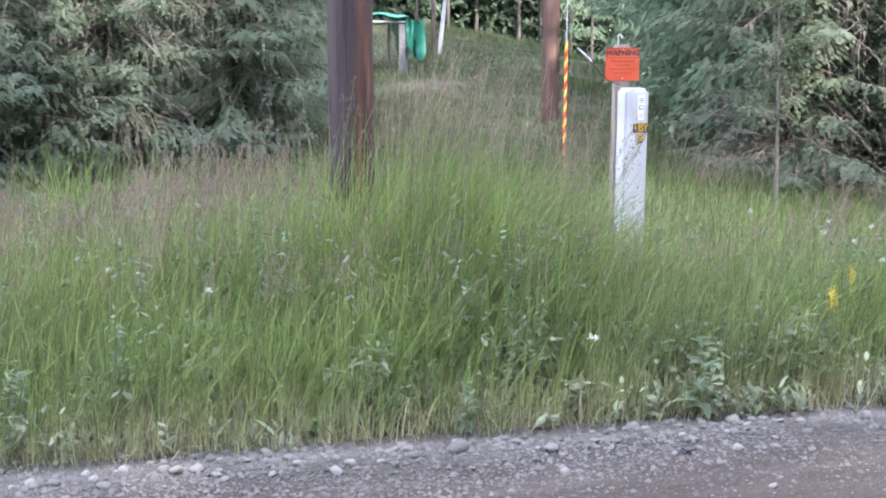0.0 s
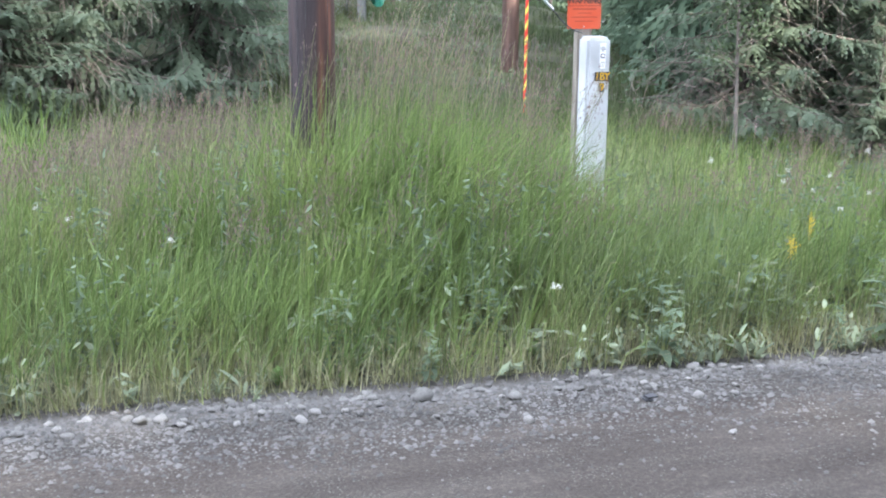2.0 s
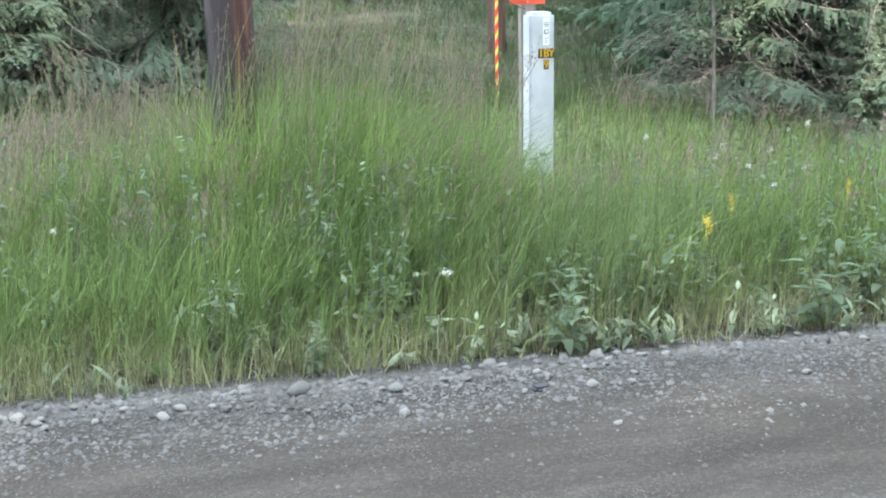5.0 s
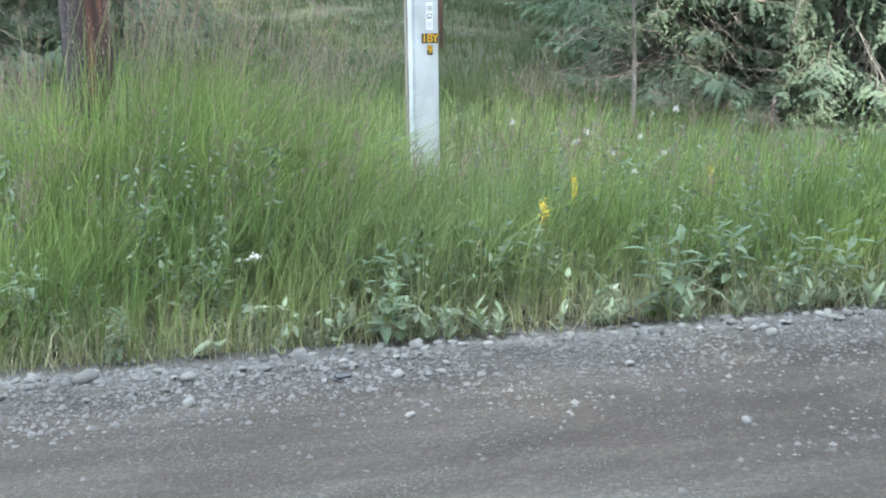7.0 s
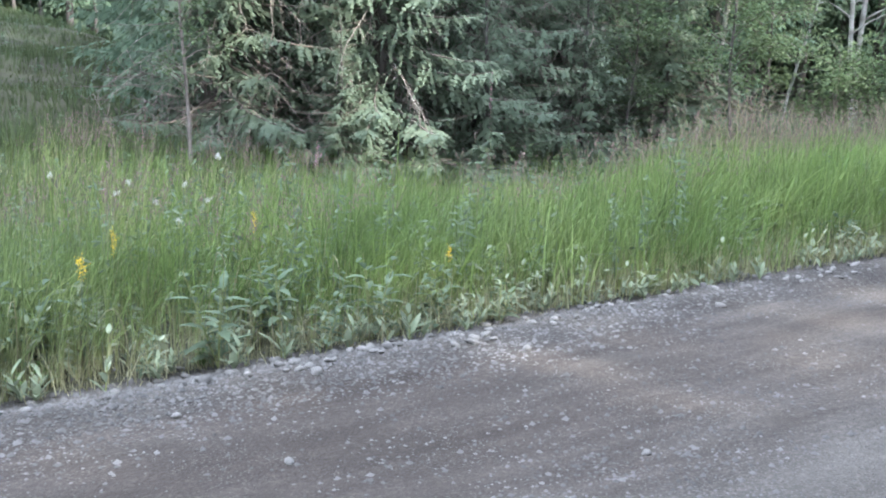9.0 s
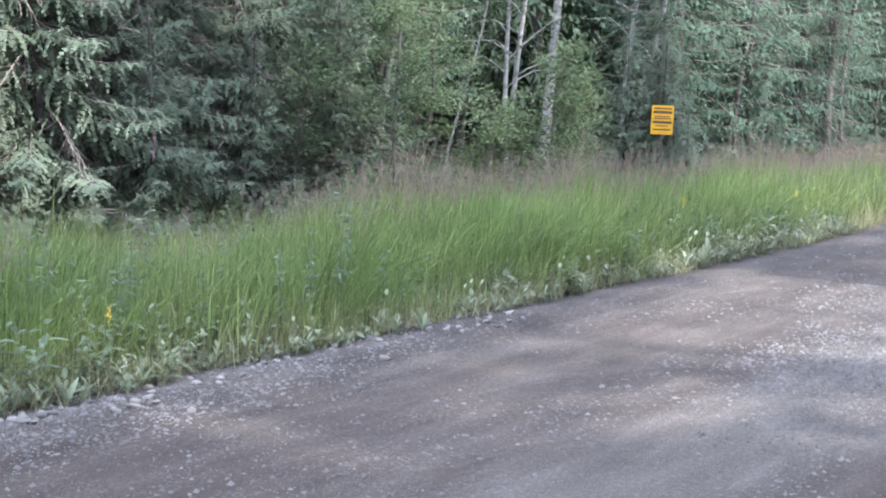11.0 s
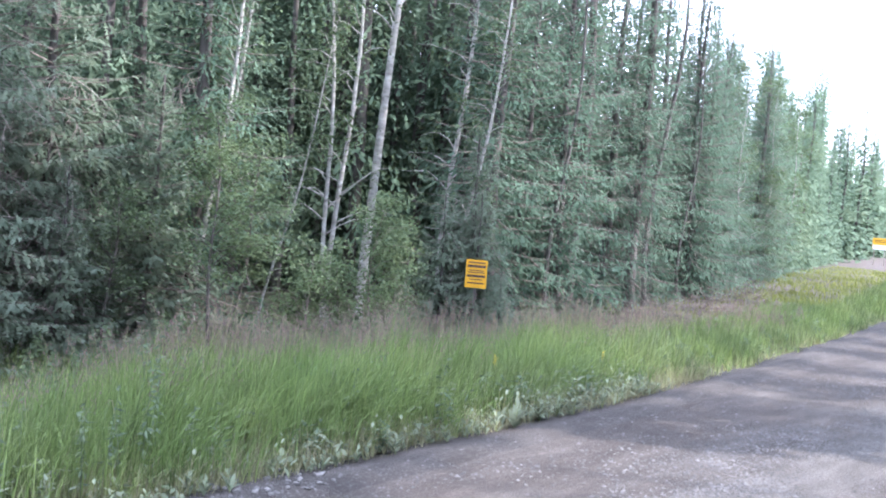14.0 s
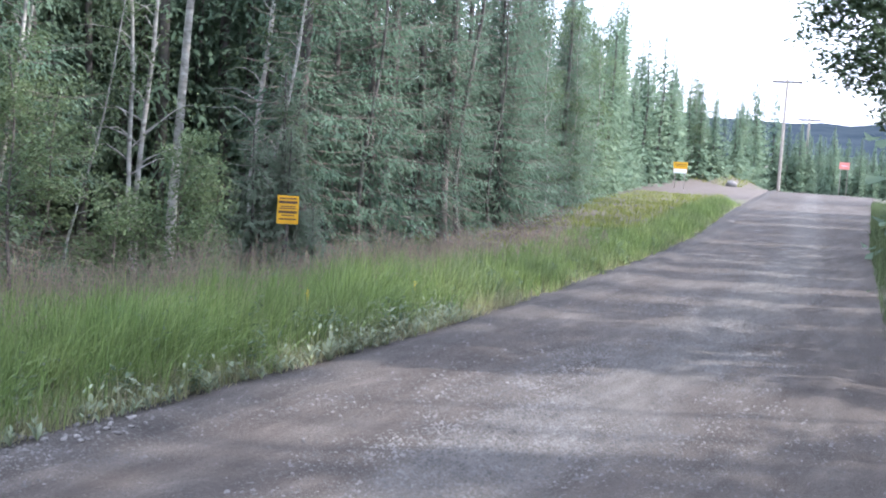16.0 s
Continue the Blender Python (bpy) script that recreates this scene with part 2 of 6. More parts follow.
def road_material(name, side):
    """Gravel road: streaks along its length, dusty light patches, pebbly relief; side: the looser shoulder."""
    m = bpy.data.materials.new(name)
    m.use_nodes = True
    n, l = m.node_tree.nodes, m.node_tree.links
    bsdf = n["Principled BSDF"]
    bsdf.inputs["Roughness"].default_value = 0.9
    bsdf.inputs["Specular IOR Level"].default_value = 0.25
    coord = n.new("ShaderNodeTexCoord")
    tracks = n.new("ShaderNodeMapping")
    tracks.inputs["Scale"].default_value = (0.3, 1.3, 1)
    l.new(coord.outputs["Object"], tracks.inputs[0])

    def tex(scale, vec, detail=5):
        t = n.new("ShaderNodeTexNoise")
        t.inputs["Scale"].default_value, t.inputs["Detail"].default_value = scale, detail
        l.new(vec, t.inputs["Vector"])
        return t.outputs["Fac"]

    def rampc(src, stops):
        r = n.new("ShaderNodeValToRGB")
        while len(r.color_ramp.elements) < len(stops):
            r.color_ramp.elements.new(0.5)
        for e, (p, c) in zip(r.color_ramp.elements, stops):
            e.position, e.color = p, (*c, 1)
        l.new(src, r.inputs[0])
        return r.outputs[0]

    def blend(kind, fac, a, b):
        mx = n.new("ShaderNodeMix")
        mx.data_type, mx.blend_type = "RGBA", kind
        mx.inputs[0].default_value = fac
        l.new(a, mx.inputs[6])
        l.new(b, mx.inputs[7])
        return mx.outputs[2]

    base = rampc(tex(1.1, tracks.outputs[0], 6), [(0.3, (0.038, 0.031, 0.025)), (0.48, (0.049, 0.041, 0.034)), (0.6, (0.058, 0.05, 0.042)), (0.75, (0.08, 0.071, 0.062))])
    if side:
        base = rampc(tex(2.0, coord.outputs["Object"]), [(0.3, (0.037, 0.032, 0.027)), (0.7, (0.055, 0.049, 0.043))])
    at = n.new("ShaderNodeAttribute")
    at.attribute_name = "loose"
    ragged = n.new("ShaderNodeMath")
    ragged.operation = "MULTIPLY_ADD"
    ragged.inputs[1].default_value = 1.1
    l.new(tex(2.2, tracks.outputs[0], 8), ragged.inputs[0])
    l.new(at.outputs["Fac"], ragged.inputs[2])
    cover = n.new("ShaderNodeMapRange")
    cover.inputs[1].default_value, cover.inputs[2].default_value = 0.72, 1.25
    l.new(ragged.outputs[0], cover.inputs[0])
    loose = n.new("ShaderNodeMix")
    loose.data_type = "RGBA"
    l.new(cover.outputs[0], loose.inputs[0])
    l.new(base, loose.inputs[6])
    loose.inputs[7].default_value = (0.076, 0.069, 0.06, 1)
    base = loose.outputs[2]
    grit = rampc(tex(90, coord.outputs["Object"], 3), [(0.35, (0.84, 0.83, 0.82)), (0.52, (1, 1, 1)), (0.68, (1.35, 1.35, 1.35))])
    col = blend("MULTIPLY", 1.0, base, grit)
    blotch = rampc(tex(4.0, tracks.outputs[0], 9), [(0.32, (0.8, 0.79, 0.78)), (0.5, (1, 1, 1)), (0.68, (1.28, 1.29, 1.3))])
    col = blend("MULTIPLY", 1.0, col, blotch)
    crumbs = rampc(tex(32, coord.outputs["Object"], 5), [(0.4, (0.9, 0.9, 0.9)), (0.55, (1, 1, 1)), (0.66, (1.3, 1.3, 1.31))])
    col = blend("MULTIPLY", 1.0, col, crumbs)
    vor = n.new("ShaderNodeTexVoronoi")
    vor.inputs["Scale"].default_value = 55 if not side else 40
    l.new(coord.outputs["Object"], vor.inputs["Vector"])
    peb = n.new("ShaderNodeMapRange")
    peb.inputs[1].default_value, peb.inputs[2].default_value = 0.3, 0.16
    l.new(vor.outputs["Distance"], peb.inputs[0])
    keep = n.new("ShaderNodeMath")
    keep.operation = "MULTIPLY"
    pick = n.new("ShaderNodeMapRange")
    pick.inputs[1].default_value, pick.inputs[2].default_value = 0.44, 0.66
    l.new(tex(3.0, coord.outputs["Object"], 4), pick.inputs[0])
    more = n.new("ShaderNodeMath")
    more.operation = "MAXIMUM"
    l.new(pick.outputs[0], more.inputs[0])
    l.new(cover.outputs[0], more.inputs[1])
    l.new(peb.outputs[0], keep.inputs[0])
    l.new(more.outputs[0], keep.inputs[1])
    light = n.new("ShaderNodeMix")
    light.data_type = "RGBA"
    l.new(keep.outputs[0], light.inputs[0])
    l.new(col, light.inputs[6])
    light.inputs[7].default_value = (0.14, 0.133, 0.122, 1)
    l.new(light.outputs[2], bsdf.inputs["Base Color"])
    add = n.new("ShaderNodeMath")
    add.operation = "ADD"
    l.new(tex(70, coord.outputs["Object"], 4), add.inputs[0])
    l.new(keep.outputs[0], add.inputs[1])
    bp = n.new("ShaderNodeBump")
    bp.inputs["Strength"].default_value, bp.inputs["Distance"].default_value = 0.9, 0.018
    l.new(add.outputs[0], bp.inputs["Height"])
    l.new(bp.outputs[0], bsdf.inputs["Normal"])
    return m


def darken_side(m):
    """Mixes a darker tone into the shaft's -X side, with a ragged border."""
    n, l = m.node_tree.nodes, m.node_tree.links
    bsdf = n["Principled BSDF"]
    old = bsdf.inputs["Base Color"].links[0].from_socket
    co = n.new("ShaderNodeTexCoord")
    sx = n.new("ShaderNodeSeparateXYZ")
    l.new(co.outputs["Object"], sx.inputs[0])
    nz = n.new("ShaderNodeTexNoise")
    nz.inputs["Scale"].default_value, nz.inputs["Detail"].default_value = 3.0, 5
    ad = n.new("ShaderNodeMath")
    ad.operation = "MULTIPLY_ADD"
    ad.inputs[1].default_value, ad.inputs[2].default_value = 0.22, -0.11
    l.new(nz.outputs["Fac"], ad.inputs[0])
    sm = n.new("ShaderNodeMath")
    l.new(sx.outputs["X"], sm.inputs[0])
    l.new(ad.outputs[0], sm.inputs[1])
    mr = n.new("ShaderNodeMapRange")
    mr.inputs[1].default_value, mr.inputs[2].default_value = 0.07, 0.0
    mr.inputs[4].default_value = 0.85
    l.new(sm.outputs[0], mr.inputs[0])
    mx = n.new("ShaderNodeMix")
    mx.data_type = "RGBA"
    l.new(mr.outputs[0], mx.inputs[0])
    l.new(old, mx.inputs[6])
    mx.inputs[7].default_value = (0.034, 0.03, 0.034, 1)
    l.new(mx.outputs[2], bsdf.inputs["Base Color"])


darken_side(M["pole_wood"])
M["road"] = road_material("road", False)
M["shoulder"] = road_material("shoulder", True)


def ground_material():
    """Forest soil and moss under the plants, with bare dirt where the bare attribute says so."""
    m = material("ground", [(0.3, (0.035, 0.035, 0.022)), (0.5, (0.06, 0.062, 0.033)), (0.7, (0.085, 0.09, 0.045))], scale=1.2, second=(0.055, 0.05, 0.034), second_scale=0.35, bump=0.6, bump_scale=8, bump_depth=0.05, rough=0.95)
    n, l = m.node_tree.nodes, m.node_tree.links
    bsdf = n["Principled BSDF"]
    old = bsdf.inputs["Base Color"].links[0].from_socket
    at = n.new("ShaderNodeAttribute")
    at.attribute_name = "bare"
    nz = n.new("ShaderNodeTexNoise")
    nz.inputs["Scale"].default_value, nz.inputs["Detail"].default_value = 2.0, 6
    rp = n.new("ShaderNodeValToRGB")
    rp.color_ramp.elements[0].position, rp.color_ramp.elements[0].color = 0.35, (0.038, 0.03, 0.025, 1)
    rp.color_ramp.elements[1].position, rp.color_ramp.elements[1].color = 0.7, (0.1, 0.082, 0.067, 1)
    l.new(nz.outputs["Fac"], rp.inputs[0])
    mx = n.new("ShaderNodeMix")
    mx.data_type = "RGBA"
    l.new(at.outputs["Fac"], mx.inputs[0])
    l.new(old, mx.inputs[6])
    l.new(rp.outputs[0], mx.inputs[7])
    l.new(mx.outputs[2], bsdf.inputs["Base Color"])
    return m


M["ground"] = ground_material()


# ---- mesh helpers ----
def np_mesh(name, verts, tris, mat, along=None, smooth=False, attr="along", normals=None):
    me = bpy.data.meshes.new(name)
    verts, tris = np.asarray(verts, np.float32), np.asarray(tris, np.int32)
    if normals is not None:
        g = np.cross(verts[tris[:, 1]] - verts[tris[:, 0]], verts[tris[:, 2]] - verts[tris[:, 0]])
        away = (g * normals[tris[:, 0]]).sum(1) < 0
        tris[away] = tris[away][:, ::-1]
        smooth = True
    k = tris.shape[1]
    me.vertices.add(len(verts))
    me.vertices.foreach_set("co", verts.ravel())
    me.loops.add(tris.size)
    me.loops.foreach_set("vertex_index", tris.ravel())
    me.polygons.add(len(tris))
    me.polygons.foreach_set("loop_start", np.arange(0, tris.size, k, dtype=np.int32))
    me.update(calc_edges=True)
    if smooth:
        me.polygons.foreach_set("use_smooth", np.ones(len(tris), bool))
    if along is not None:
        a = me.attributes.new(attr, "FLOAT", "POINT")
        a.data.foreach_set("value", np.asarray(along, np.float32))
    if normals is not None:
        me.normals_split_custom_set_from_vertices(np.asarray(normals, np.float32))
    me.materials.append(mat)
    return me


def part_np(name, verts, tris, mat, parent=None, along=None, smooth=False, label="", normals=None):
    ob = new(name, np_mesh(name, verts, tris, mat, along, smooth, "along", normals))
    if parent is not None:
        ob.parent = parent
    return tagged(ob, label)


def part(name, bm, mat, parent=None, label="", smooth=False):
    me = bpy.data.meshes.new(name)
    if smooth:
        for f in bm.faces:
            f.smooth = True
    bm.to_mesh(me)
    bm.free()
    me.materials.append(mat)
    ob = new(name, me)
    if parent is not None:
        ob.parent = parent
    return tagged(ob, label)


def block(x, y, z, sx, sy, sz, bevel=0.0, bm=None, m=None):
    bm = bm or bmesh.new()
    r = bmesh.ops.create_cube(bm, size=1, matrix=(m or Matrix()) @ Matrix.Translation((x, y, z)) @ Matrix.Diagonal((sx, sy, sz, 1)))
    if bevel:
        es = list({e for v in r["verts"] for e in v.link_edges})
        bmesh.ops.bevel(bm, geom=es, offset=bevel, segments=2, affect="EDGES")
    return bm


def tube_np(points, radii, sides=8):
    """Vertices and quads of a tube through points."""
    p = np.asarray(points, float)
    r = np.asarray(radii, float)
    d = np.gradient(p, axis=0)
    d /= np.linalg.norm(d, axis=1, keepdims=True) + 1e-9
    ref = np.where(np.abs(d[:, 2:3]) > 0.9, [[1.0, 0, 0]], [[0, 0, 1.0]])
    u = np.cross(d, ref)
    u /= np.linalg.norm(u, axis=1, keepdims=True) + 1e-9
    w = np.cross(d, u)
    a = np.linspace(0, 2 * np.pi, sides, endpoint=False)
    v = p[:, None] + r[:, None, None] * (np.cos(a)[None, :, None] * u[:, None] + np.sin(a)[None, :, None] * w[:, None])
    k = len(p)
    i, j = np.meshgrid(np.arange(k - 1), np.arange(sides), indexing="ij")
    jn = (j + 1) % sides
    q = np.stack([i * sides + j, i * sides + jn, (i + 1) * sides + jn, (i + 1) * sides + j], -1).reshape(-1, 4)
    return v.reshape(-1, 3), q


class Heap:
    """Collects pieces of one mesh."""

    def __init__(self):
        self.v, self.f, self.a, self.nv, self.n = [], [], [], [], 0

    def add(self, v, f, a=None, normals=None):
        if normals is not None:
            self.nv.append(normals)
        self.v.append(np.asarray(v, float))
        self.f.append(np.asarray(f) + self.n)
        self.a.append(np.zeros(len(v)) if a is None else np.asarray(a, float))
        self.n += len(v)

    def part(self, name, mat, parent=None, smooth=False, label=""):
        return part_np(name, np.concatenate(self.v), np.concatenate(self.f), mat, parent, np.concatenate(self.a), smooth, label, np.concatenate(self.nv) if self.nv else None)


# ---- the lie of the land ----
LEFT = np.array([(-90, 6.0), (0, 5.75), (14, 5.6), (19.6, 5.85), (26, 6.3), (34, 7.1), (50, 9.5), (68, 11.8), (98, 15.7), (160, 23)])
RIGHT = np.array([(-90, -1.9), (0, -1.3), (7, -0.6), (14.3, 0.62), (18.2, 1.15), (35.5, 3.0), (87, 7.8), (160, 15.5)])


def edge_left(x):
    return np.interp(x, LEFT[:, 0], LEFT[:, 1])


def edge_right(x):
    return np.interp(x, RIGHT[:, 0], RIGHT[:, 1])


def wave(x, y, s):
    return np.sin(x * s + 1.3 * np.sin(y * s * 0.7)) * np.cos(y * s * 1.1 + 0.8 * np.sin(x * s * 0.6))


def height(x, y):
    """Ground level off the road."""
    x, y = np.asarray(x, float), np.asarray(y, float)
    xt = x - 0.25 * np.clip(y - 14, 0, 12)  # the trail's bank widens away from the road
    rise = 0.07 * np.clip(y - 7.7, 0, 40) * np.interp(xt, [-40, 7, 10, 24, 60], [1, 1, 0.3, 0.15, 0.15])
    ditch = -0.45 * np.clip((y - edge_left(x) - 1.7) / 1.2, 0, 1) * np.interp(xt, [4.5, 8.5, 20, 28, 34], [0, 1, 0.8, 0.25, 0])
    fall = -0.045 * np.clip(x - 86, 0, 200) + 1.5 * np.exp(-((x - 104) / 12) ** 2 - ((y - 21.2) / 2.4) ** 2)
    rough = 0.05 * wave(x, y, 0.9) + 0.03 * wave(x, y, 2.3)
    d = np.clip(np.minimum(y - edge_left(x), 3) / 1.5, 0, 1)
    d2 = np.clip(np.minimum(edge_right(x) - y, 3) / 1.5, 0, 1)
    return rise + ditch + fall + rough * np.maximum(d, d2) - 0.02


def road_level(x, y):
    x, y = np.asarray(x, float), np.asarray(y, float)
    l = edge_left(x) - y
    berm = 0.05 * np.exp(-((l - 0.25) / 0.22) ** 2)
    rut = -0.015 * np.exp(-((l - 1.5) / 0.3) ** 2) - 0.015 * np.exp(-((l - 3.1) / 0.3) ** 2)
    return berm + rut + 0.006 * wave(x, y, 3.1) - 0.045 * np.clip(x - 86, 0, 200) + 0.004


def looseness(x, y):
    """Where gravel lies loose: the windrows between the wheel tracks and along the shoulder."""
    l = edge_left(x) - y
    return 0.8 * np.exp(-((l - 2.75) / 0.62) ** 2) + 0.7 * np.exp(-(np.minimum(l - 0.1, 0.6) / 0.3) ** 2) * (l < 0.7) * np.interp(x, [5, 9], [1, 0.15]) + 0.15 * np.exp(-((l - 4.9) / 0.5) ** 2)


def grid(xs, ys):
    i, j = np.meshgrid(np.arange(len(xs) - 1), np.arange(len(ys) - 1), indexing="ij")
    k = len(ys)
    return np.stack([i * k + j, (i + 1) * k + j, (i + 1) * k + j + 1, i * k + j + 1], -1).reshape(-1, 4)


def sheet(name, xs, ys, level, mat, bare=None):
    X, Y = np.meshgrid(xs, ys, indexing="ij")
    v = np.stack([X, Y, level(X, Y)], -1).reshape(-1, 3)
    return new(name, np_mesh(name, v, grid(xs, ys), mat, None if bare is None else bare(X, Y).ravel(), True, "bare"))


def bareness(x, y):
    """Where the verge is scraped to dirt: the strip before the far trees and the side drive."""
    l = edge_left(x)
    strip = np.clip((x - 19.5) / 3, 0, 1) * np.clip((y - l - 1.4) / 0.6, 0, 1) * np.clip((l + 5.2 - y) / 1.0, 0, 1)
    drive = np.clip(2.2 - np.abs(x - 78 - (y - 14) * 0.5) / 7, 0, 1) * np.clip((y - l + 0.3) / 0.5, 0, 1) * np.clip((l + 9 - y) / 2, 0, 1)
    patch = np.exp(-((x - 4.9) / 0.5) ** 2 - ((y - 21.4) / 0.4) ** 2)
    return np.clip(strip * 0.95 * (0.75 + 0.25 * wave(x, y, 1.7)) + drive * 1.5 + patch, 0, 1)


def ground_level(x, y):
    inside = (y < edge_left(x) + 0.15) & (y > edge_right(x) - 0.15)
    far = np.hypot(x, y)
    h = height(x, y) - 0.12 * inside
    return np.where(far > 320, h * np.clip(1 - (far - 320) / 200, 0, 1) - 3.0 * np.clip((far - 320) / 200, 0, 1), h)


xs = np.concatenate([[-3000, -1000, -400, -150], np.arange(-60, -6, 2), np.arange(-6, 40, 0.3), np.arange(40, 130, 1.0), np.arange(130, 320, 8), [400, 700, 1500, 3000]])
ys = np.concatenate([[-3000, -1000, -400, -150], np.arange(-60, -6, 3), np.arange(-6, 18, 0.3), np.arange(18, 60, 1.0), np.arange(60, 200, 8), [300, 600, 1500, 3000]])
ground = sheet("ground", xs, ys, ground_level, M["ground"], bareness)
tagged(ground, "mossy forest floor and weedy verge soil", "ground", kind="structure")

ux = np.concatenate([np.arange(-60, -5, 1.0), np.arange(-5, 22, 0.12), np.arange(22, 60, 0.5), np.arange(60, 161, 2.0)])
us = np.linspace(0, 1, 60)
X = np.repeat(ux[:, None], len(us), 1)
Y = edge_right(X) - 0.3 + us[None, :] * (edge_left(X) - 0.5 - edge_right(X) + 0.3)
Z = road_level(X, Y)
Z[:, 0] -= 0.1
road = new("road", np_mesh("road", np.stack([X, Y, Z], -1).reshape(-1, 3), grid(ux, us), M["road"], looseness(X, Y).ravel(), True, "loose"))
tagged(road, "packed grey-brown gravel road with dusty wheel tracks", "road", kind="structure")
ss = np.linspace(0, 1, 9)
X = np.repeat(ux[:, None], len(ss), 1)
Y = edge_left(X) - 0.5 + ss[None, :] * 0.75
Z = road_level(X, Y)
Z[:, -1] -= 0.12
shoulder = new("road_shoulder", np_mesh("road_shoulder", np.stack([X, Y, Z], -1).reshape(-1, 3), grid(ux, ss), M["shoulder"], looseness(X, Y).ravel(), True, "loose"))
tagged(shoulder, "loose grey gravel shoulder heaped along the road", "shoulder", kind="structure")


def far_hill():
    a = np.linspace(-1.2, 1.4, 120)
    rows = []
    for k, (d, f) in enumerate(((900, 0.0), (1300, 0.75), (1600, 1.0), (2000, 0.6))):
        h = -12 + f * (58 + 6 * np.sin(a * 7) + 4 * np.sin(a * 19 + 1) + 2.0 * np.sin(a * 160) + 1.4 * np.sin(a * 310 + 2))
        rows.append(np.stack([d * np.cos(a), d * np.sin(a), h], -1))
    v = np.stack(rows, 1).reshape(-1, 3)
    ob = new("far_hill", np_mesh("far_hill", v, grid(a, np.arange(4)), M["far_forest"], None, True))
    return tagged(ob, "distant low hill covered in dark spruce", "hill", kind="structure")


far_hill()

# ---- trees ----
def unit(v):
    return v / (np.linalg.norm(v, axis=-1, keepdims=True) + 1e-9)


def sprays(base, d, length, side, up, k, wide, rng, along0):
    """Feather-like needle sprays: one connected strip of side needles for every twig."""
    n = len(base)
    s = np.linspace(0, 1, k + 1)
    droop = -0.25 * length[:, None] * s[None, :] ** 2
    c = base[:, None] + d[:, None] * (length[:, None] * s[None, :])[..., None]
    c[..., 2] += droop
    mid = (c[:, :-1] + c[:, 1:]) / 2
    taper = np.sin(np.pi * np.clip(0.18 + 0.82 * (s[:-1] + 0.5 / k), 0, 1)) ** 0.6
    w = wide[:, None, None] * taper[None, :, None] * rng.uniform(0.6, 1.25, (n, k, 1))
    tilt = rng.uniform(-0.45, 0.35, (n, k, 1))
    fwd = d[:, None] * 0.75
    tl = mid + w * (fwd + side[:, None] * 0.8 + up[:, None] * tilt)
    tr = mid + w * (fwd - side[:, None] * 0.8 + up[:, None] * rng.uniform(-0.45, 0.35, (n, k, 1)))
    v = np.concatenate([c, tl, tr], 1)
    m = 3 * k + 1
    i = np.arange(k)
    f = np.concatenate([np.stack([i, i + 1, k + 1 + i], -1), np.stack([i + 1, i, 2 * k + 1 + i], -1)])
    F = (np.arange(n)[:, None, None] * m + f[None]).reshape(-1, 3)
    a = np.concatenate([along0[:, None] + 0.35 * s[None, :], np.repeat(along0[:, None], 2 * k, 1) + 0.35 * np.tile(s[:-1], 2)[None, :] + 0.15], 1)
    return v.reshape(-1, 3), F, np.clip(a, 0, 1).ravel()


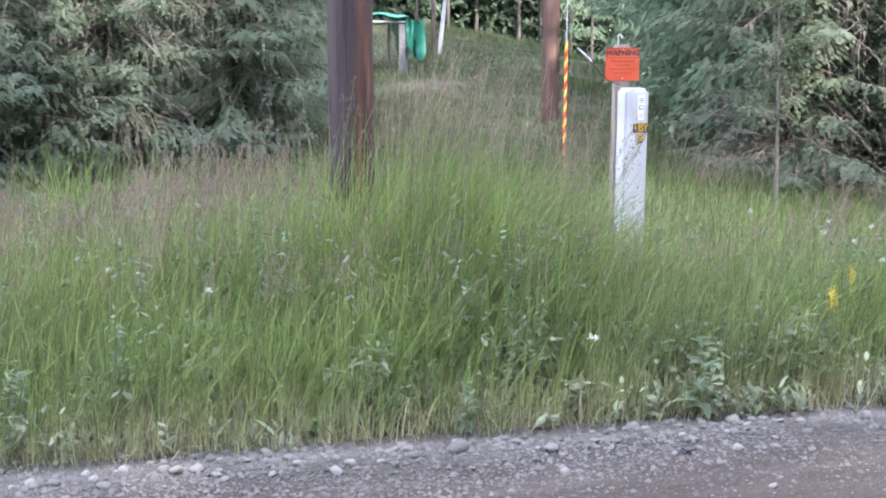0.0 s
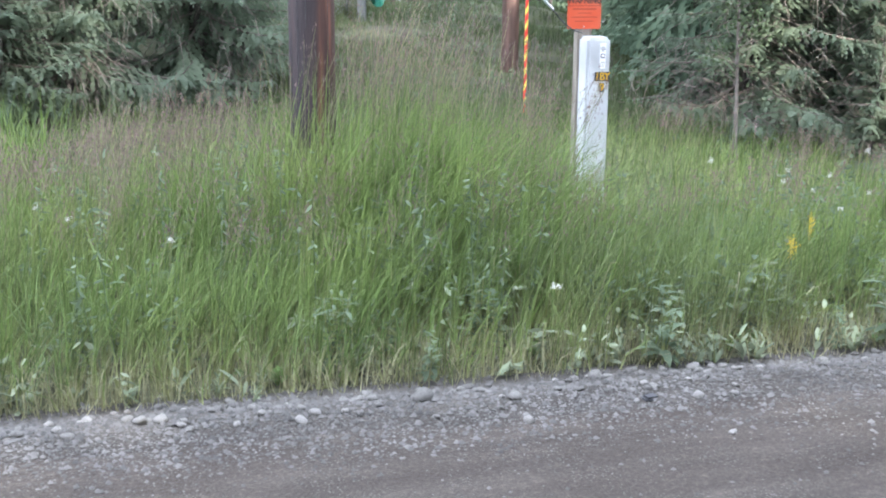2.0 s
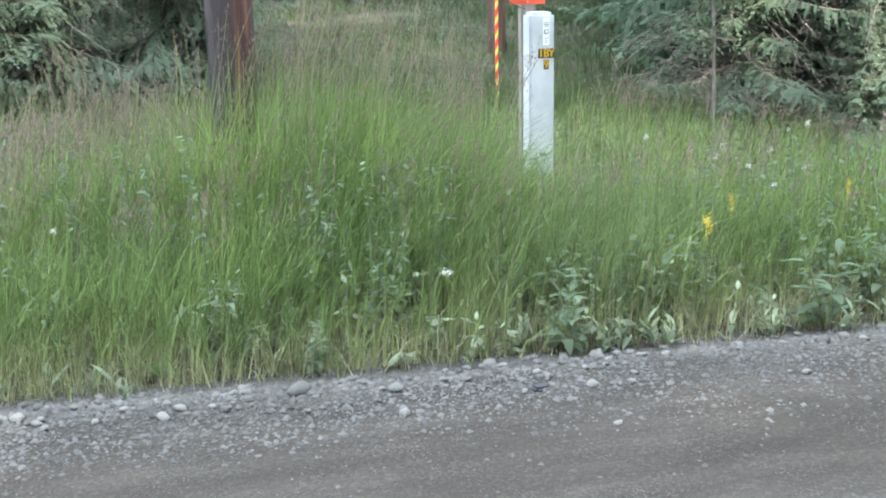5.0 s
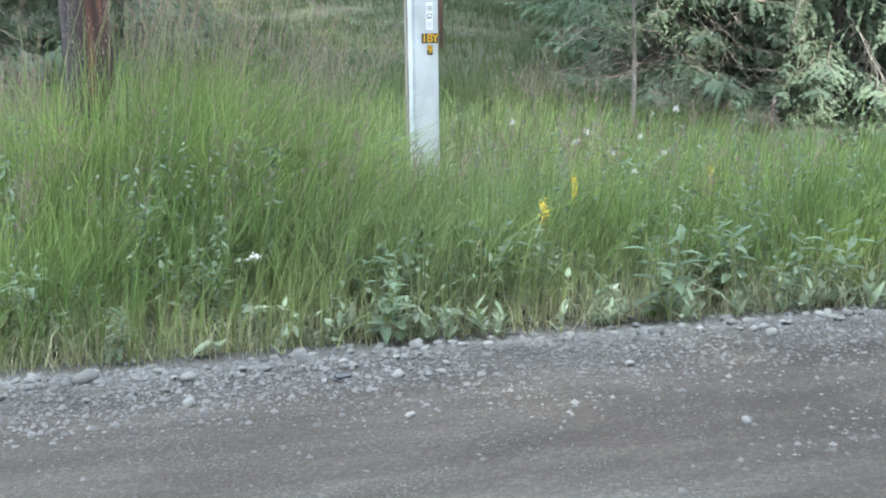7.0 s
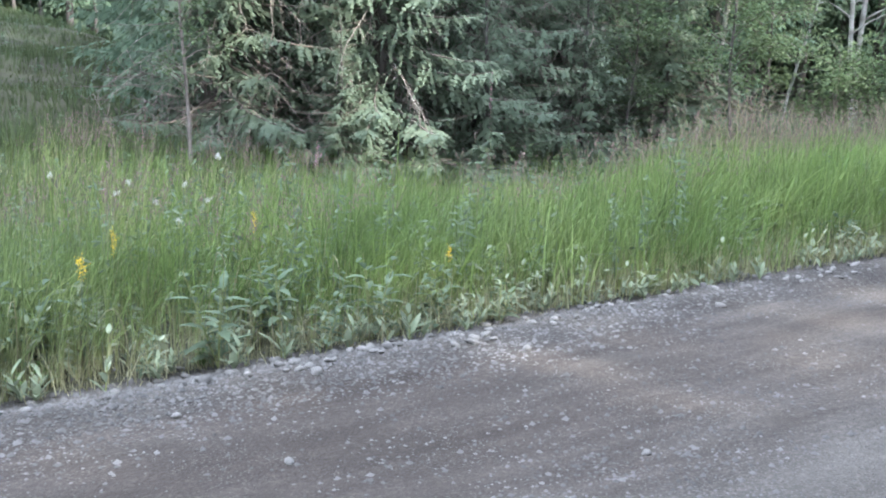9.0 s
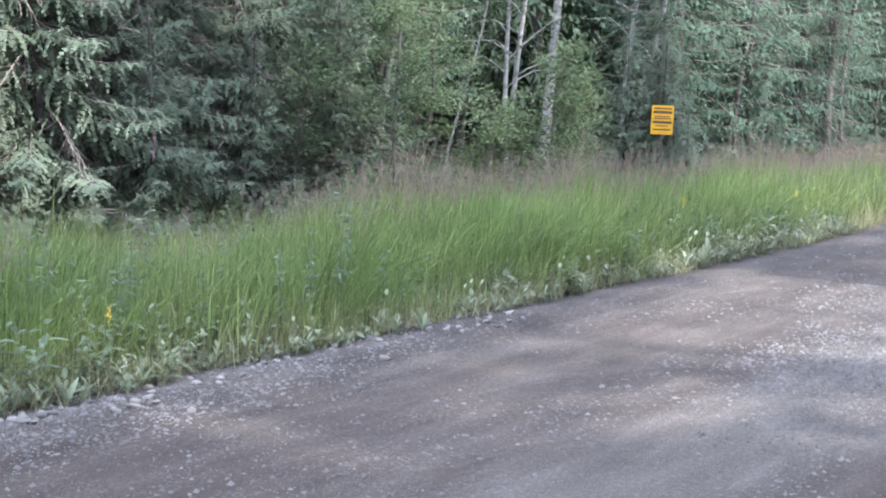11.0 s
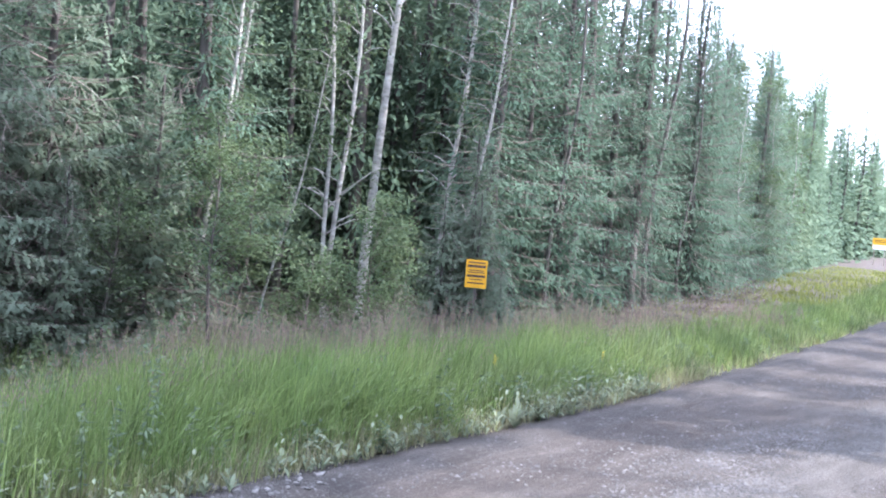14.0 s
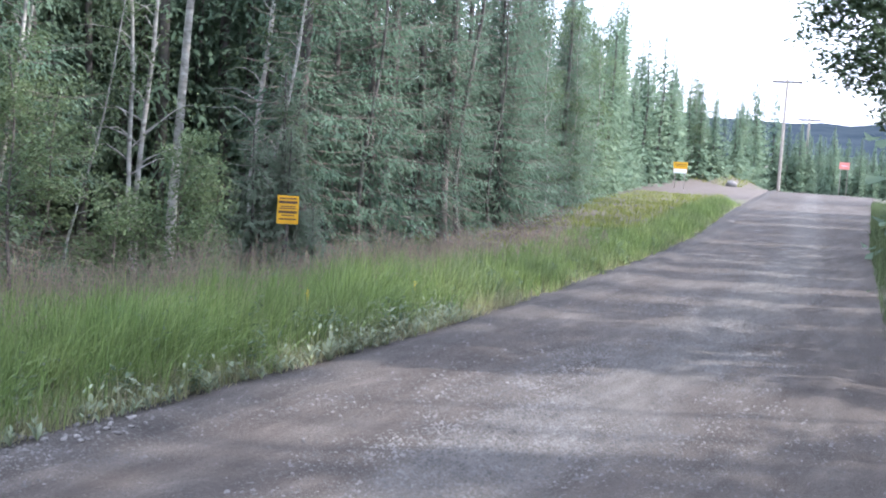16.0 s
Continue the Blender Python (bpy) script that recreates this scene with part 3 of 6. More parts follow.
def spruce(seed, H, R, whorls, per, step, k, mat, low=0.25, wide=0.04, bare=0.2, label="", dead=0, arrays=False, spire=0.75, top=0.5, full=3.6, climb=1.1, girth=1.0, pad=0.4, skirt=0.25, drape=0.25, soft=0.45, least=10):
    """A spruce of drooping flat boughs: every bough is a feathered pad of needle twigs, with hanging twigs under it."""
    rng = np.random.default_rng(seed)
    z = np.linspace(0, H, 9)
    bend = 0.06 * np.sin(z * 0.7 + seed)
    tv, tf = tube_np(np.stack([bend, 0.05 * np.cos(z + seed), z], -1), girth * (0.012 + 0.0105 * H * (1 - z / H) ** 0.9), 8)
    wood, B, D, L, S, A, W = Heap(), [], [], [], [], [], []
    litter = Heap()
    up = np.array([0, 0, 1.0])
    zs = low + (H * 0.985 - low) * np.linspace(0, 1, whorls) ** climb
    for zi in zs:
        q = zi / H
        az0 = rng.uniform(0, 2 * np.pi)
        for b in range(per):
            az = az0 + 2 * np.pi * b / per + rng.normal(0, 0.35)
            ln = R * (1 - q) ** spire * rng.uniform(0.55, 1.2) * min(1.0, 0.6 + 0.4 * zi / (skirt * H)) + 0.07
            lift = 0.75 * q ** 1.3 - 0.5 * (1 - q) + rng.uniform(-0.15, 0.12)
            s = np.linspace(0, 1, 5)
            path = np.stack([np.cos(az) * ln * s, np.sin(az) * ln * s, zi + rng.uniform(-0.1, 0.1) + ln * (lift * s + 0.3 * (1 - q) * s ** 2.2)], -1)
            path[:, 0] += np.interp(zi, z, bend)
            path[1:, :2] += rng.normal(0, 0.025 * ln, (4, 2))
            wood.add(*tube_np(path, 0.003 + 0.010 * ln * (1 - s) ** 0.8, 3))
            nt = max(least, int(2 * ln * (1 - bare) / step * (1.0 if zi < full else top)))
            ts = bare + (0.98 - bare) * (np.arange(nt) + rng.uniform(0, 1, nt)) / nt
            ts[-1] = 0.97
            p = np.stack([np.interp(ts, s, path[:, c]) for c in range(3)], -1)
            bd = unit(np.stack([np.interp(ts, s, np.gradient(path[:, c])) for c in range(3)], -1))
            sd = unit(np.cross(bd, up[None]))
            sg = np.where(np.arange(nt) % 2 == 0, 1.0, -1.0)[:, None]
            ang = rng.uniform(0.35, 1.2, (nt, 1))
            ang[-1] = 0.05
            fall = np.where(rng.uniform(0, 1, (nt, 1)) < drape, rng.uniform(0.7, 1.8, (nt, 1)), rng.uniform(0.05, 0.35, (nt, 1)))
            fall[-1] = 0.0
            d = unit(bd * np.cos(ang) + sd * sg * np.sin(ang) - up[None] * fall)
            tl = (0.09 + pad * ln * np.clip(1 - ts, 0, 1) ** 0.8 * np.clip((ts - bare) * 4 + 0.35, 0, 1)) * rng.uniform(0.4, 1.35, nt)
            p = p + rng.normal(0, 0.03, (nt, 3)) * np.minimum(1.0, 3 * tl)[:, None]
            B.append(p)
            D.append(d)
            L.append(np.where(fall[:, 0] > 0.5, np.minimum(tl, 0.28), tl))
            S.append(unit(np.cross(d, up[None] + rng.normal(0, 0.2, (nt, 3)))))
            W.append(np.full(nt, min(1.0, 0.25 + ln / (0.5 + 3 * wide))))
            A.append(np.clip(ts - 0.45, 0, 1) * rng.uniform(0.6, 1.2, nt) * (fall[:, 0] < 0.5))
    for _ in range(dead):
        az, zi = rng.uniform(0, 2 * np.pi), rng.uniform(0.15, min(H * 0.5, 4.5))
        ln = R * rng.uniform(0.35, 0.85)
        s = np.linspace(0, 1, 5)
        path = np.stack([np.cos(az) * ln * s, np.sin(az) * ln * s, zi - ln * (0.25 * s + 0.3 * s ** 2)], -1) + rng.normal(0, 0.02, (5, 3))
        litter.add(*tube_np(path, 0.007 * (1 - s) + 0.002, 3))
        for t in rng.uniform(0.2, 1, 11):
            p = np.array([np.interp(t, s, path[:, c]) for c in range(3)])
            e = p + rng.normal(0, 0.1, 3) + np.array([0, 0, -rng.uniform(0.1, 0.32)])
            litter.add(*tube_np(np.stack([p, (p + e) / 2 + rng.normal(0, 0.02, 3), e]), [0.0045, 0.004, 0.0015], 3))
    B, D, L, S, A, W = (np.concatenate(q) for q in (B, D, L, S, A, W))
    U = unit(np.cross(S, D))
    v, f, a = sprays(B, D, L, S, U, k, wide * W * rng.uniform(0.8, 1.3, len(B)), rng, A)
    n = np.repeat(unit(B * np.array([1, 1, 0])) * soft * 1.2 + up * soft + 0.5 * unit(U + 1e-6) * np.sign(U[:, 2:3] + 1e-6), 3 * k + 1, axis=0)
    n = unit(n + rng.normal(0, 0.12, n.shape))
    if arrays:
        return (tv, tf), (v, f, a, n)
    tree = tagged(new("spruce_tree"), label, "tree")
    part_np("trunk", tv, tf, M["bark"], tree, smooth=True)
    tagged(wood.part("bough_wood", M["twig"], tree), kind="stuff")
    if dead:
        tagged(litter.part("dead_twig", M["dead_twig"], tree), kind="stuff")
    tagged(part_np("needle_foliage", v, f, mat, tree, a, normals=n), kind="stuff")
    return tree


def leaf_quads(centres, size, rng, flat=0.5, slim=0.3):
    """Pointed leaves, each one folded quad pair."""
    n = len(centres)
    az = rng.uniform(0, 2 * np.pi, n)
    d = unit(np.stack([np.cos(az), np.sin(az), rng.normal(-0.25, 0.35, n)], -1))
    nrm = unit(np.stack([rng.normal(0, flat, n), rng.normal(0, flat, n), np.ones(n)], -1))
    s = unit(np.cross(d, nrm))
    sz = (size * rng.uniform(0.65, 1.25, n))[:, None]
    v = np.stack([centres, centres + d * sz * 0.45 + s * sz * slim, centres + d * sz, centres + d * sz * 0.45 - s * sz * slim], 1)
    f = np.arange(n)[:, None] * 4 + np.arange(4)[None]
    return v.reshape(-1, 3), f


def broadleaf(seed, H, spread, clumps, leaves, size, bark, mat, label, lean=0.0, bare=0.3, r0=0.03, kind="sapling", clump=0.22, category="tree", rise=(0.15, 0.8), aims=()):
    rng = np.random.default_rng(seed)
    tree = new(kind)
    tagged(tree, label, category)
    s = np.linspace(0, 1, 9)
    ph = rng.uniform(0, 6)
    trunk = np.stack([lean * H * s + 0.04 * np.sin(5 * s + ph) + 0.012 * H * np.sin(9 * s + ph), 0.04 * np.sin(4 * s + ph * 2) + 0.015 * H * np.sin(7 * s), H * s], -1)
    v, f = tube_np(trunk, r0 * (1 - 0.8 * s) + 0.003, 9)
    part_np("trunk", v, f, bark, tree, smooth=True)
    limbs, pts = Heap(), []
    for c in range(clumps + len(aims)):
        aim = aims[c - clumps] if c >= clumps else None
        t = bare + (1 - bare) * (c + rng.uniform(0, 1)) / clumps
        p = np.array([np.interp(t, s, trunk[:, q]) for q in range(3)])
        az = rng.uniform(0, 2 * np.pi)
        ln = spread * rng.uniform(0.4, 1.0) * (1.15 - 0.6 * t)
        e = p + np.array([np.cos(az) * ln, np.sin(az) * ln, ln * rng.uniform(*rise)])
        if aim is not None:
            p = trunk[min(8, int(8 * max(0.1, (aim[2] - 0.4) / H)))]
            e = np.array(aim)
            ln = float(np.linalg.norm(e - p))
        u = np.linspace(0, 1, 5)
        path = p[None] * (1 - u)[:, None] + e[None] * u[:, None]
        path[:, 2] += 0.15 * ln * np.sin(np.pi * u)
        path[1:-1] += rng.normal(0, 0.04 * ln, (3, 3))
        limbs.add(*tube_np(path, r0 * 0.35 * (1 - u) * max(0.2, 1.2 - t) + 0.002, 4))
        m = max(3, int(leaves / clumps * rng.uniform(0.6, 1.4)))
        m = m if aim is None else int(m * 0.8)
        tt = rng.uniform(0.35 if aim is None else 0.7, 1.05, m)
        q = np.stack([np.interp(tt, u, path[:, k]) for k in range(3)], -1)
        pts.append(q + np.clip(rng.normal(0, 1, (m, 3)), -1.7, 1.7) * clump * (0.35 + 0.4 * ln) * np.array([1, 1, 0.7]))
    tagged(limbs.part("limb_wood", bark, tree), kind="stuff")
    v, f = leaf_quads(np.concatenate(pts), size, rng)
    tagged(part_np("leaf_foliage", v, f, mat, tree), kind="stuff")
    return tree


def place(x, y, scale=1.0, turn=None, lean=(0, 0), sink=0.05, wide=1.0):
    turn = random.uniform(0, 360) if turn is None else turn
    z = float(height(x, y)) - sink
    return pose(x, y, z, lean[0], lean[1], turn) @ Matrix.Diagonal((scale * wide, scale * wide, scale, 1))


def treeline(x):
    return float(np.interp(x, [-30, -8, 6, 12, 15, 18, 20, 25, 30, 38, 50, 60, 75, 84, 110, 150],
                           [12.5, 13.5, 13.8, 13.4, 12.6, 11.6, 11.3, 11.3, 11.8, 13.0, 15.4, 17.4, 20.2, 22.5, 25.0, 31]))


random.seed(5)
NEAR = dict(top=0.34, wide=0.038, bare=0.06, pad=0.27, drape=0.22, skirt=0.06, dead=110, spire=0.8, label="full grey-green spruce with drooping boughs behind the grass")
near = [spruce(11, 8.5, 2.05, 46, 5, 0.04, 5, M["needles_near"], **NEAR), spruce(12, 9.5, 1.85, 50, 5, 0.04, 5, M["needles_near"], **NEAR)]
MID = dict(wide=0.03, soft=0.8, bare=0.05, full=20, spire=0.62, drape=0.35, label="tall narrow dark green spruce at the wood's edge")
mid = [spruce(21, 10.0, 1.75, 48, 6, 0.12, 3, M["needles"], dead=8, skirt=0.1, **MID), spruce(22, 11.5, 1.6, 52, 6, 0.12, 3, M["needles"], low=0.6, dead=16, **MID), spruce(23, 8.5, 1.75, 42, 6, 0.12, 3, M["needles"], dead=4, skirt=0.08, **MID)]
young = [spruce(13, 3.2, 0.95, 24, 5, 0.045, 4, M["needles_near"], **{**NEAR, "dead": 0, "label": "young grey-green spruce behind the tall grass"})]
gaunt = [spruce(24, 11.0, 1.35, 40, 5, 0.105, 3, M["needles"], low=2.4, dead=46, girth=1.15, **{**MID, "label": "tall spruce with a bare grey lower trunk and dead twigs"})]
TALL = {t.name: h for t, h in zip(near + mid + gaunt + young, (8.5, 9.5, 10.0, 11.5, 8.5, 11.0, 3.2))}
used = set()


def plant(kinds, x, y, scale=1.0, group="", **kw):
    src = kinds if not isinstance(kinds, list) else random.choice(kinds)
    if "tall" in kw:
        scale = kw.pop("tall") / TALL[src.name]
        kw["wide"] = scale ** -0.6
    m = place(x, y, scale, **kw)
    if src.name in used:
        ob = copy_thing(src, m)
    else:
        used.add(src.name)
        src.matrix_basis = m
        ob = src
    if group:
        tagged(ob, group=group)
    return ob


def hollow(x, y):
    """The dim gap in the wood's edge where the aspens stand."""
    return x > 12 and 0.62 < y / (x - 2) < 0.93 and y < 15.6


def wood_height(x):
    """Trees stand lower along the far stretch of the road."""
    return float(np.interp(x, [15, 25, 30, 36, 60, 75, 95], [11.5, 10.8, 9.5, 8.9, 8.7, 9.4, 10.0]))


G1, G2 = "spruces close behind the verge", "spruces along the wood's edge"
for x, y, s in ((-4.3, 14.3, 1.05), (-2.3, 13.4, 0.95), (-0.5, 14.7, 1.0), (1.1, 15.4, 0.95),
                (7.7, 13.7, 1.0), (9.3, 12.7, 0.95), (10.9, 13.1, 1.05), (12.6, 13.3, 0.95), (10.2, 11.9, 0.3), (11.9, 12.1, 0.34), (13.6, 12.4, 0.5), (8.4, 12.1, 0.26), (-2.7, 12.7, 0.33), (-1.1, 13.5, 0.4)):
    plant(near, x, y, s, G1) if s > 0.6 else plant(young, x, y, s * 2.8, G1)
for x in np.arange(15.5, 46, 1.2):
    px_, py_ = x + random.uniform(-0.35, 0.35), treeline(x) + 0.3 + random.uniform(-0.45, 0.6)
    if not hollow(px_, py_):
        plant(gaunt if 24 < x < 31 and random.random() < 0.4 else mid, px_, py_, group=G2, tall=wood_height(x) * random.uniform(0.78, 1.06))
for x, y, s in ((19.1, 10.6, 0.3), (19.6, 11.0, 0.42), (18.5, 9.72, 0.17), (18.22, 10.0, 0.085), (18.42, 9.98, 0.12), (18.6, 10.95, 0.3)):
    plant(young, x, y, s * 3.1, "young spruces round the sign")
def far_woods():
    """Deep wood behind the first trees, plus shade trees: too many to count, joined."""
    LOOK = dict(arrays=True, full=30, soft=0.5)
    fine = [spruce(31, 10.5, 1.75, 44, 5, 0.21, 2, None, least=7, wide=0.046, spire=0.62, low=0.4, bare=0.05, drape=0.35, **LOOK),
            spruce(32, 9.5, 1.55, 42, 5, 0.21, 2, None, least=7, wide=0.046, spire=0.62, low=1.2, bare=0.05, drape=0.35, **LOOK)]
    kinds = [spruce(34, 10.5, 1.7, 42, 5, 0.22, 1, None, least=7, wide=0.1, spire=0.6, low=0.4, skirt=0.1, bare=0.05, drape=0.35, **LOOK),
             spruce(35, 9.0, 1.5, 38, 5, 0.22, 1, None, least=7, wide=0.1, spire=0.6, low=0.4, skirt=0.1, bare=0.05, drape=0.35, **LOOK)]
    close = [spruce(41, 10.5, 1.75, 44, 5, 0.085, 2, None, wide=0.04, spire=0.65, low=0.3, bare=0.05, drape=0.35, arrays=True, full=4.5, top=0.3),
             spruce(42, 9.5, 1.6, 40, 5, 0.085, 2, None, wide=0.04, spire=0.65, low=0.4, bare=0.05, drape=0.35, arrays=True, full=4.5, top=0.3)]
    stems = [spruce(36, 11.5, 1.2, 30, 5, 0.22, 1, None, least=7, wide=0.1, girth=0.6, spire=0.6, low=3.4, **LOOK)]
    shade_crowns = [spruce(37, 11.5, 2.0, 24, 5, 0.34, 1, None, wide=0.25, spire=0.5, low=7.2, girth=0.35, **LOOK)]
    bold = [spruce(38, 10.5, 1.85, 42, 6, 0.36, 1, None, least=6, wide=0.17, spire=0.95, low=0.3, skirt=0.06, bare=0.05, **LOOK),
            spruce(39, 9.0, 1.6, 38, 6, 0.36, 1, None, least=6, wide=0.17, spire=0.9, low=0.3, skirt=0.06, bare=0.05, **LOOK)]
    distant = [spruce(43, 10.5, 2.1, 34, 6, 0.55, 1, None, least=5, wide=0.34, spire=1.0, low=0.2, skirt=0.05, bare=0.0, **LOOK),
               spruce(44, 9.0, 1.9, 31, 6, 0.55, 1, None, least=5, wide=0.34, spire=0.9, low=0.2, skirt=0.05, bare=0.0, **LOOK)]
    broad = [spruce(40, 10.5, 2.1, 34, 5, 0.36, 1, None, least=5, wide=0.22, spire=0.8, low=0.3, skirt=0.1, **LOOK)]
    spots = [(x, y, random.uniform(0.9, 1.15), close) for x, y in ((-3, 17), (-5.5, 17.5), (-8.5, 15), (-0.8, 18), (0.6, 21), (-2.4, 21), (2.4, 25.5), (3.0, 29), (11.5, 19), (12.6, 16.4), (13.5, 18.5),
                                                                 (1.9, 18.6), (10.2, 16.0), (14.2, 14.2), (8.9, 14.8))]
    spots += [(x, y, random.uniform(1.35, 1.5), close) for x, y in ((9.9, 20.8), (10.6, 22.8), (9.4, 17.4), (8.4, 15.9), (8.8, 17.8), (11.4, 25.5), (10.6, 18.6))]
    for x in np.arange(12, 60, 1.6):
        for r in range(2):
            p = (x + random.uniform(-0.7, 0.7), treeline(x) + 2.0 + r * 2.0 + random.uniform(-0.6, 0.6))
            if not hollow(*p):
                spots.append((*p, wood_height(x) / 10.5 * random.uniform(0.75, 1.05), fine if x < 23 else kinds if x < 45 else bold))
    for x in np.arange(11, 32, 1.7):
        for r in range(2):
            p = (x + random.uniform(-0.7, 0.7), treeline(x) + 5.8 + r * 2.0 + random.uniform(-0.6, 0.6))
            if not hollow(*p):
                spots.append((*p, wood_height(x) / 10.5 * random.uniform(0.85, 1.05), (fine if r == 0 else kinds) if x < 27 else kinds))
    for x in np.arange(60, 128, 2.0):
        for r in range(2):
            if not (73 < x < 86 and r < 1):
                spots.append((x + random.uniform(-0.8, 0.8), treeline(x) + 0.4 + r * 2.2 + random.uniform(-0.8, 0.8), wood_height(x) / 9.8 * random.uniform(0.7, 1.05), bold if x < 85 else distant))
    for k in range(22):
        d, u = random.uniform(25.5, 29.5), 0.54 + 0.38 * k / 22
        spots.append((2 + d * math.cos(u), 0.5 + d * math.sin(u), random.uniform(1.15, 1.35), fine))
    for k in range(34):
        d, u = 32.5 + 2.2 * (k % 2), 0.5 + 0.46 * k / 34
        spots.append((2 + d * math.cos(u), 0.5 + d * math.sin(u), 1.5 + 0.12 * math.sin(k * 2.3), kinds))
    for _ in range(55):
        x, y = random.uniform(-12, 14), random.uniform(20, 42)
        if not (2.6 + (y - 20) * 0.18 < x < 10.0 + (y - 20) * 0.1 and y < 33):
            spots.append((x, y, random.uniform(0.9, 1.2), close if -1 < x < 12 and y < 24 else fine if y < 27 or 2 < x < 16 and y < 34 else kinds))
    for x in np.arange(6.4, 13, 1.0):
        spots.append((x, 34.5 + random.uniform(-0.8, 1.2), random.uniform(0.6, 0.85), stems))
    for x in np.arange(3.5, 15, 0.8):
        for r in range(3):
            spots.append((x, 36.5 + 1.6 * r + random.uniform(-0.6, 0.6), random.uniform(0.9, 1.2), kinds if r < 2 else bold))
    for _ in range(120):
        x = random.uniform(128, 200)
        spots.append((x, (x - 2) * random.uniform(0.065, 0.17), random.uniform(0.5, 0.85), distant))
    for x in np.arange(46, 60, 1.2):
        spots.append((x, treeline(x) + 0.3 + random.uniform(-0.4, 0.6), wood_height(x) / 9.8 * random.uniform(0.72, 1.06), kinds))
    spots += [(x, y, s, distant if x > 85 else bold) for x, y, s in ((109.5, 20.6, 0.7), (113, 20.4, 0.75), (106, 20.5, 0.7), (103, 20.2, 0.65), (99, 20.3, 0.6), (96, 20.4, 0.65), (92, 20.6, 0.7),
                                               (119, 23.1, 0.85), (123.4, 23.3, 0.95), (128, 22.6, 0.95), (116, 22.2, 0.75), (81.6, 20.9, 0.95), (86, 21.4, 0.85), (74, 21.8, 1.1), (76.5, 22.3, 1.0), (78.5, 22.8, 1.1), (83.6, 23.0, 1.05), (88.5, 21.8, 0.9), (98, 20.9, 0.75))]
    spots += [(125, 22.9, 1.3, distant), (136, 22.75, 1.33, distant), (121, 23.4, 0.95, distant), (116.5, 22.4, 0.8, distant), (130, 23.6, 1.0, distant)]
    # the wood across the road: unseen trees added to shade it, with gaps
    slim_row = [spruce(45, 11.0, 1.2, 36, 6, 0.36, 1, None, least=6, wide=0.16, spire=0.65, low=0.8, **LOOK)]
    u = 14.7
    while u < 70:
        x = u / 0.883 + 1.2
        if not 53 < u < 63:
            y = float(edge_right(x)) - 2.3 + random.uniform(-0.5, 0.4)
            spots.append(((u - 0.469 * y) / 0.883, y, random.uniform(0.95, 1.2), broad if random.random() < 0.12 else slim_row))
        u += random.choice((1.5, 1.8, 2.2, 2.7))
    # unseen high crowns on thin trunks, added to shade verge, trail and spruces
    for x in (10.4, 13.4, 16.2, 21.7, 27.4):
        spots.append((x + random.uniform(-0.5, 0.5), float(edge_right(x)) - 8.6 + random.uniform(-0.5, 0.5), random.uniform(1.8, 2.0), shade_crowns))
    spots += [(16.5, -6.0, 1.5, shade_crowns), (14.6, -6.2, 2.4, shade_crowns)]
    # unseen rows at the near end, the rear ones scaled up to block sun
    for x in np.arange(-13, 14.5, 1.5):
        spots.append((x + random.uniform(-0.3, 0.3), -6.2 + random.uniform(-0.5, 0.5), random.uniform(1.0, 1.15), bold))
    for x in np.arange(-4, 13.3, 1.45):
        for r in range(2 if x < 3 else 1):
            spots.append((x + random.uniform(-0.3, 0.3), -7.2 - r * 2.2 + random.uniform(-0.4, 0.4), random.uniform(1.75, 1.95) * (1.1 if x > 5 else 1), broad))
    trunks, needles = Heap(), Heap()
    for x, y, s, kind in spots:
        (tv, tf), (nv, nf, na, nn) = random.choice(kind)
        a = random.uniform(0, 6.28)
        R = np.array([[math.cos(a), -math.sin(a), 0], [math.sin(a), math.cos(a), 0], [0, 0, 1]]) * s
        o = np.array([x, y, float(height(x, y)) - 0.05])
        if x > 118:
            o[2] = max(o[2], -3.2)
        trunks.add(tv @ R.T + o, tf)
        needles.add(nv @ R.T + o, nf, na, nn @ R.T / s)
    tagged(trunks.part("wood_trunks", M["bark"], smooth=True), "dim grey trunks of the spruce wood and unseen shade trees", "woods", kind="stuff")
    tagged(needles.part("deep_woods", M["needles_far"]), "dense dark spruce wood behind the first trees, and unseen shade trees", "woods", kind="stuff")


far_woods()

# bare aspen trunks in the wood, and leafy saplings before it
aspen = broadleaf(41, 9.5, 1.2, 22, 1500, 0.06, M["aspen_bark"], M["leaf"], "slim grey-white aspen with a leafy top among spruces", bare=0.5, r0=0.095, kind="aspen_tree", clump=0.3)
slim = broadleaf(42, 8.0, 1.0, 30, 2200, 0.06, M["aspen_bark"], M["leaf"], "thin crooked grey-white aspen among dark spruces", bare=0.18, r0=0.04, kind="aspen_tree", clump=0.28)
for src, x, y, s, ly, lx in ((aspen, 19.9, 13.5, 1.05, 1.5, 2), (slim, 18.3, 12.9, 1.1, -2, -4.5), (slim, 16.6, 14.5, 1.0, 2.5, 5.5), (slim, 18.6, 13.1, 1.1, 0, 0),
                             (slim, 19.6, 11.4, 0.85, 2.5, 5.5), (slim, 21.9, 13.0, 1.25, 1, 0), (slim, 17.3, 13.6, 0.6, 6, 8), (slim, 15.15, 12.9, 1.0, 3.5, 0)):
    m = place(x, y, s, turn=0, lean=(lx, ly))
    if src.name in used:
        ob = copy_thing(src, m)
    else:
        used.add(src.name)
        src.matrix_basis = m
        ob = src
    tagged(ob, group="aspens among the spruces")
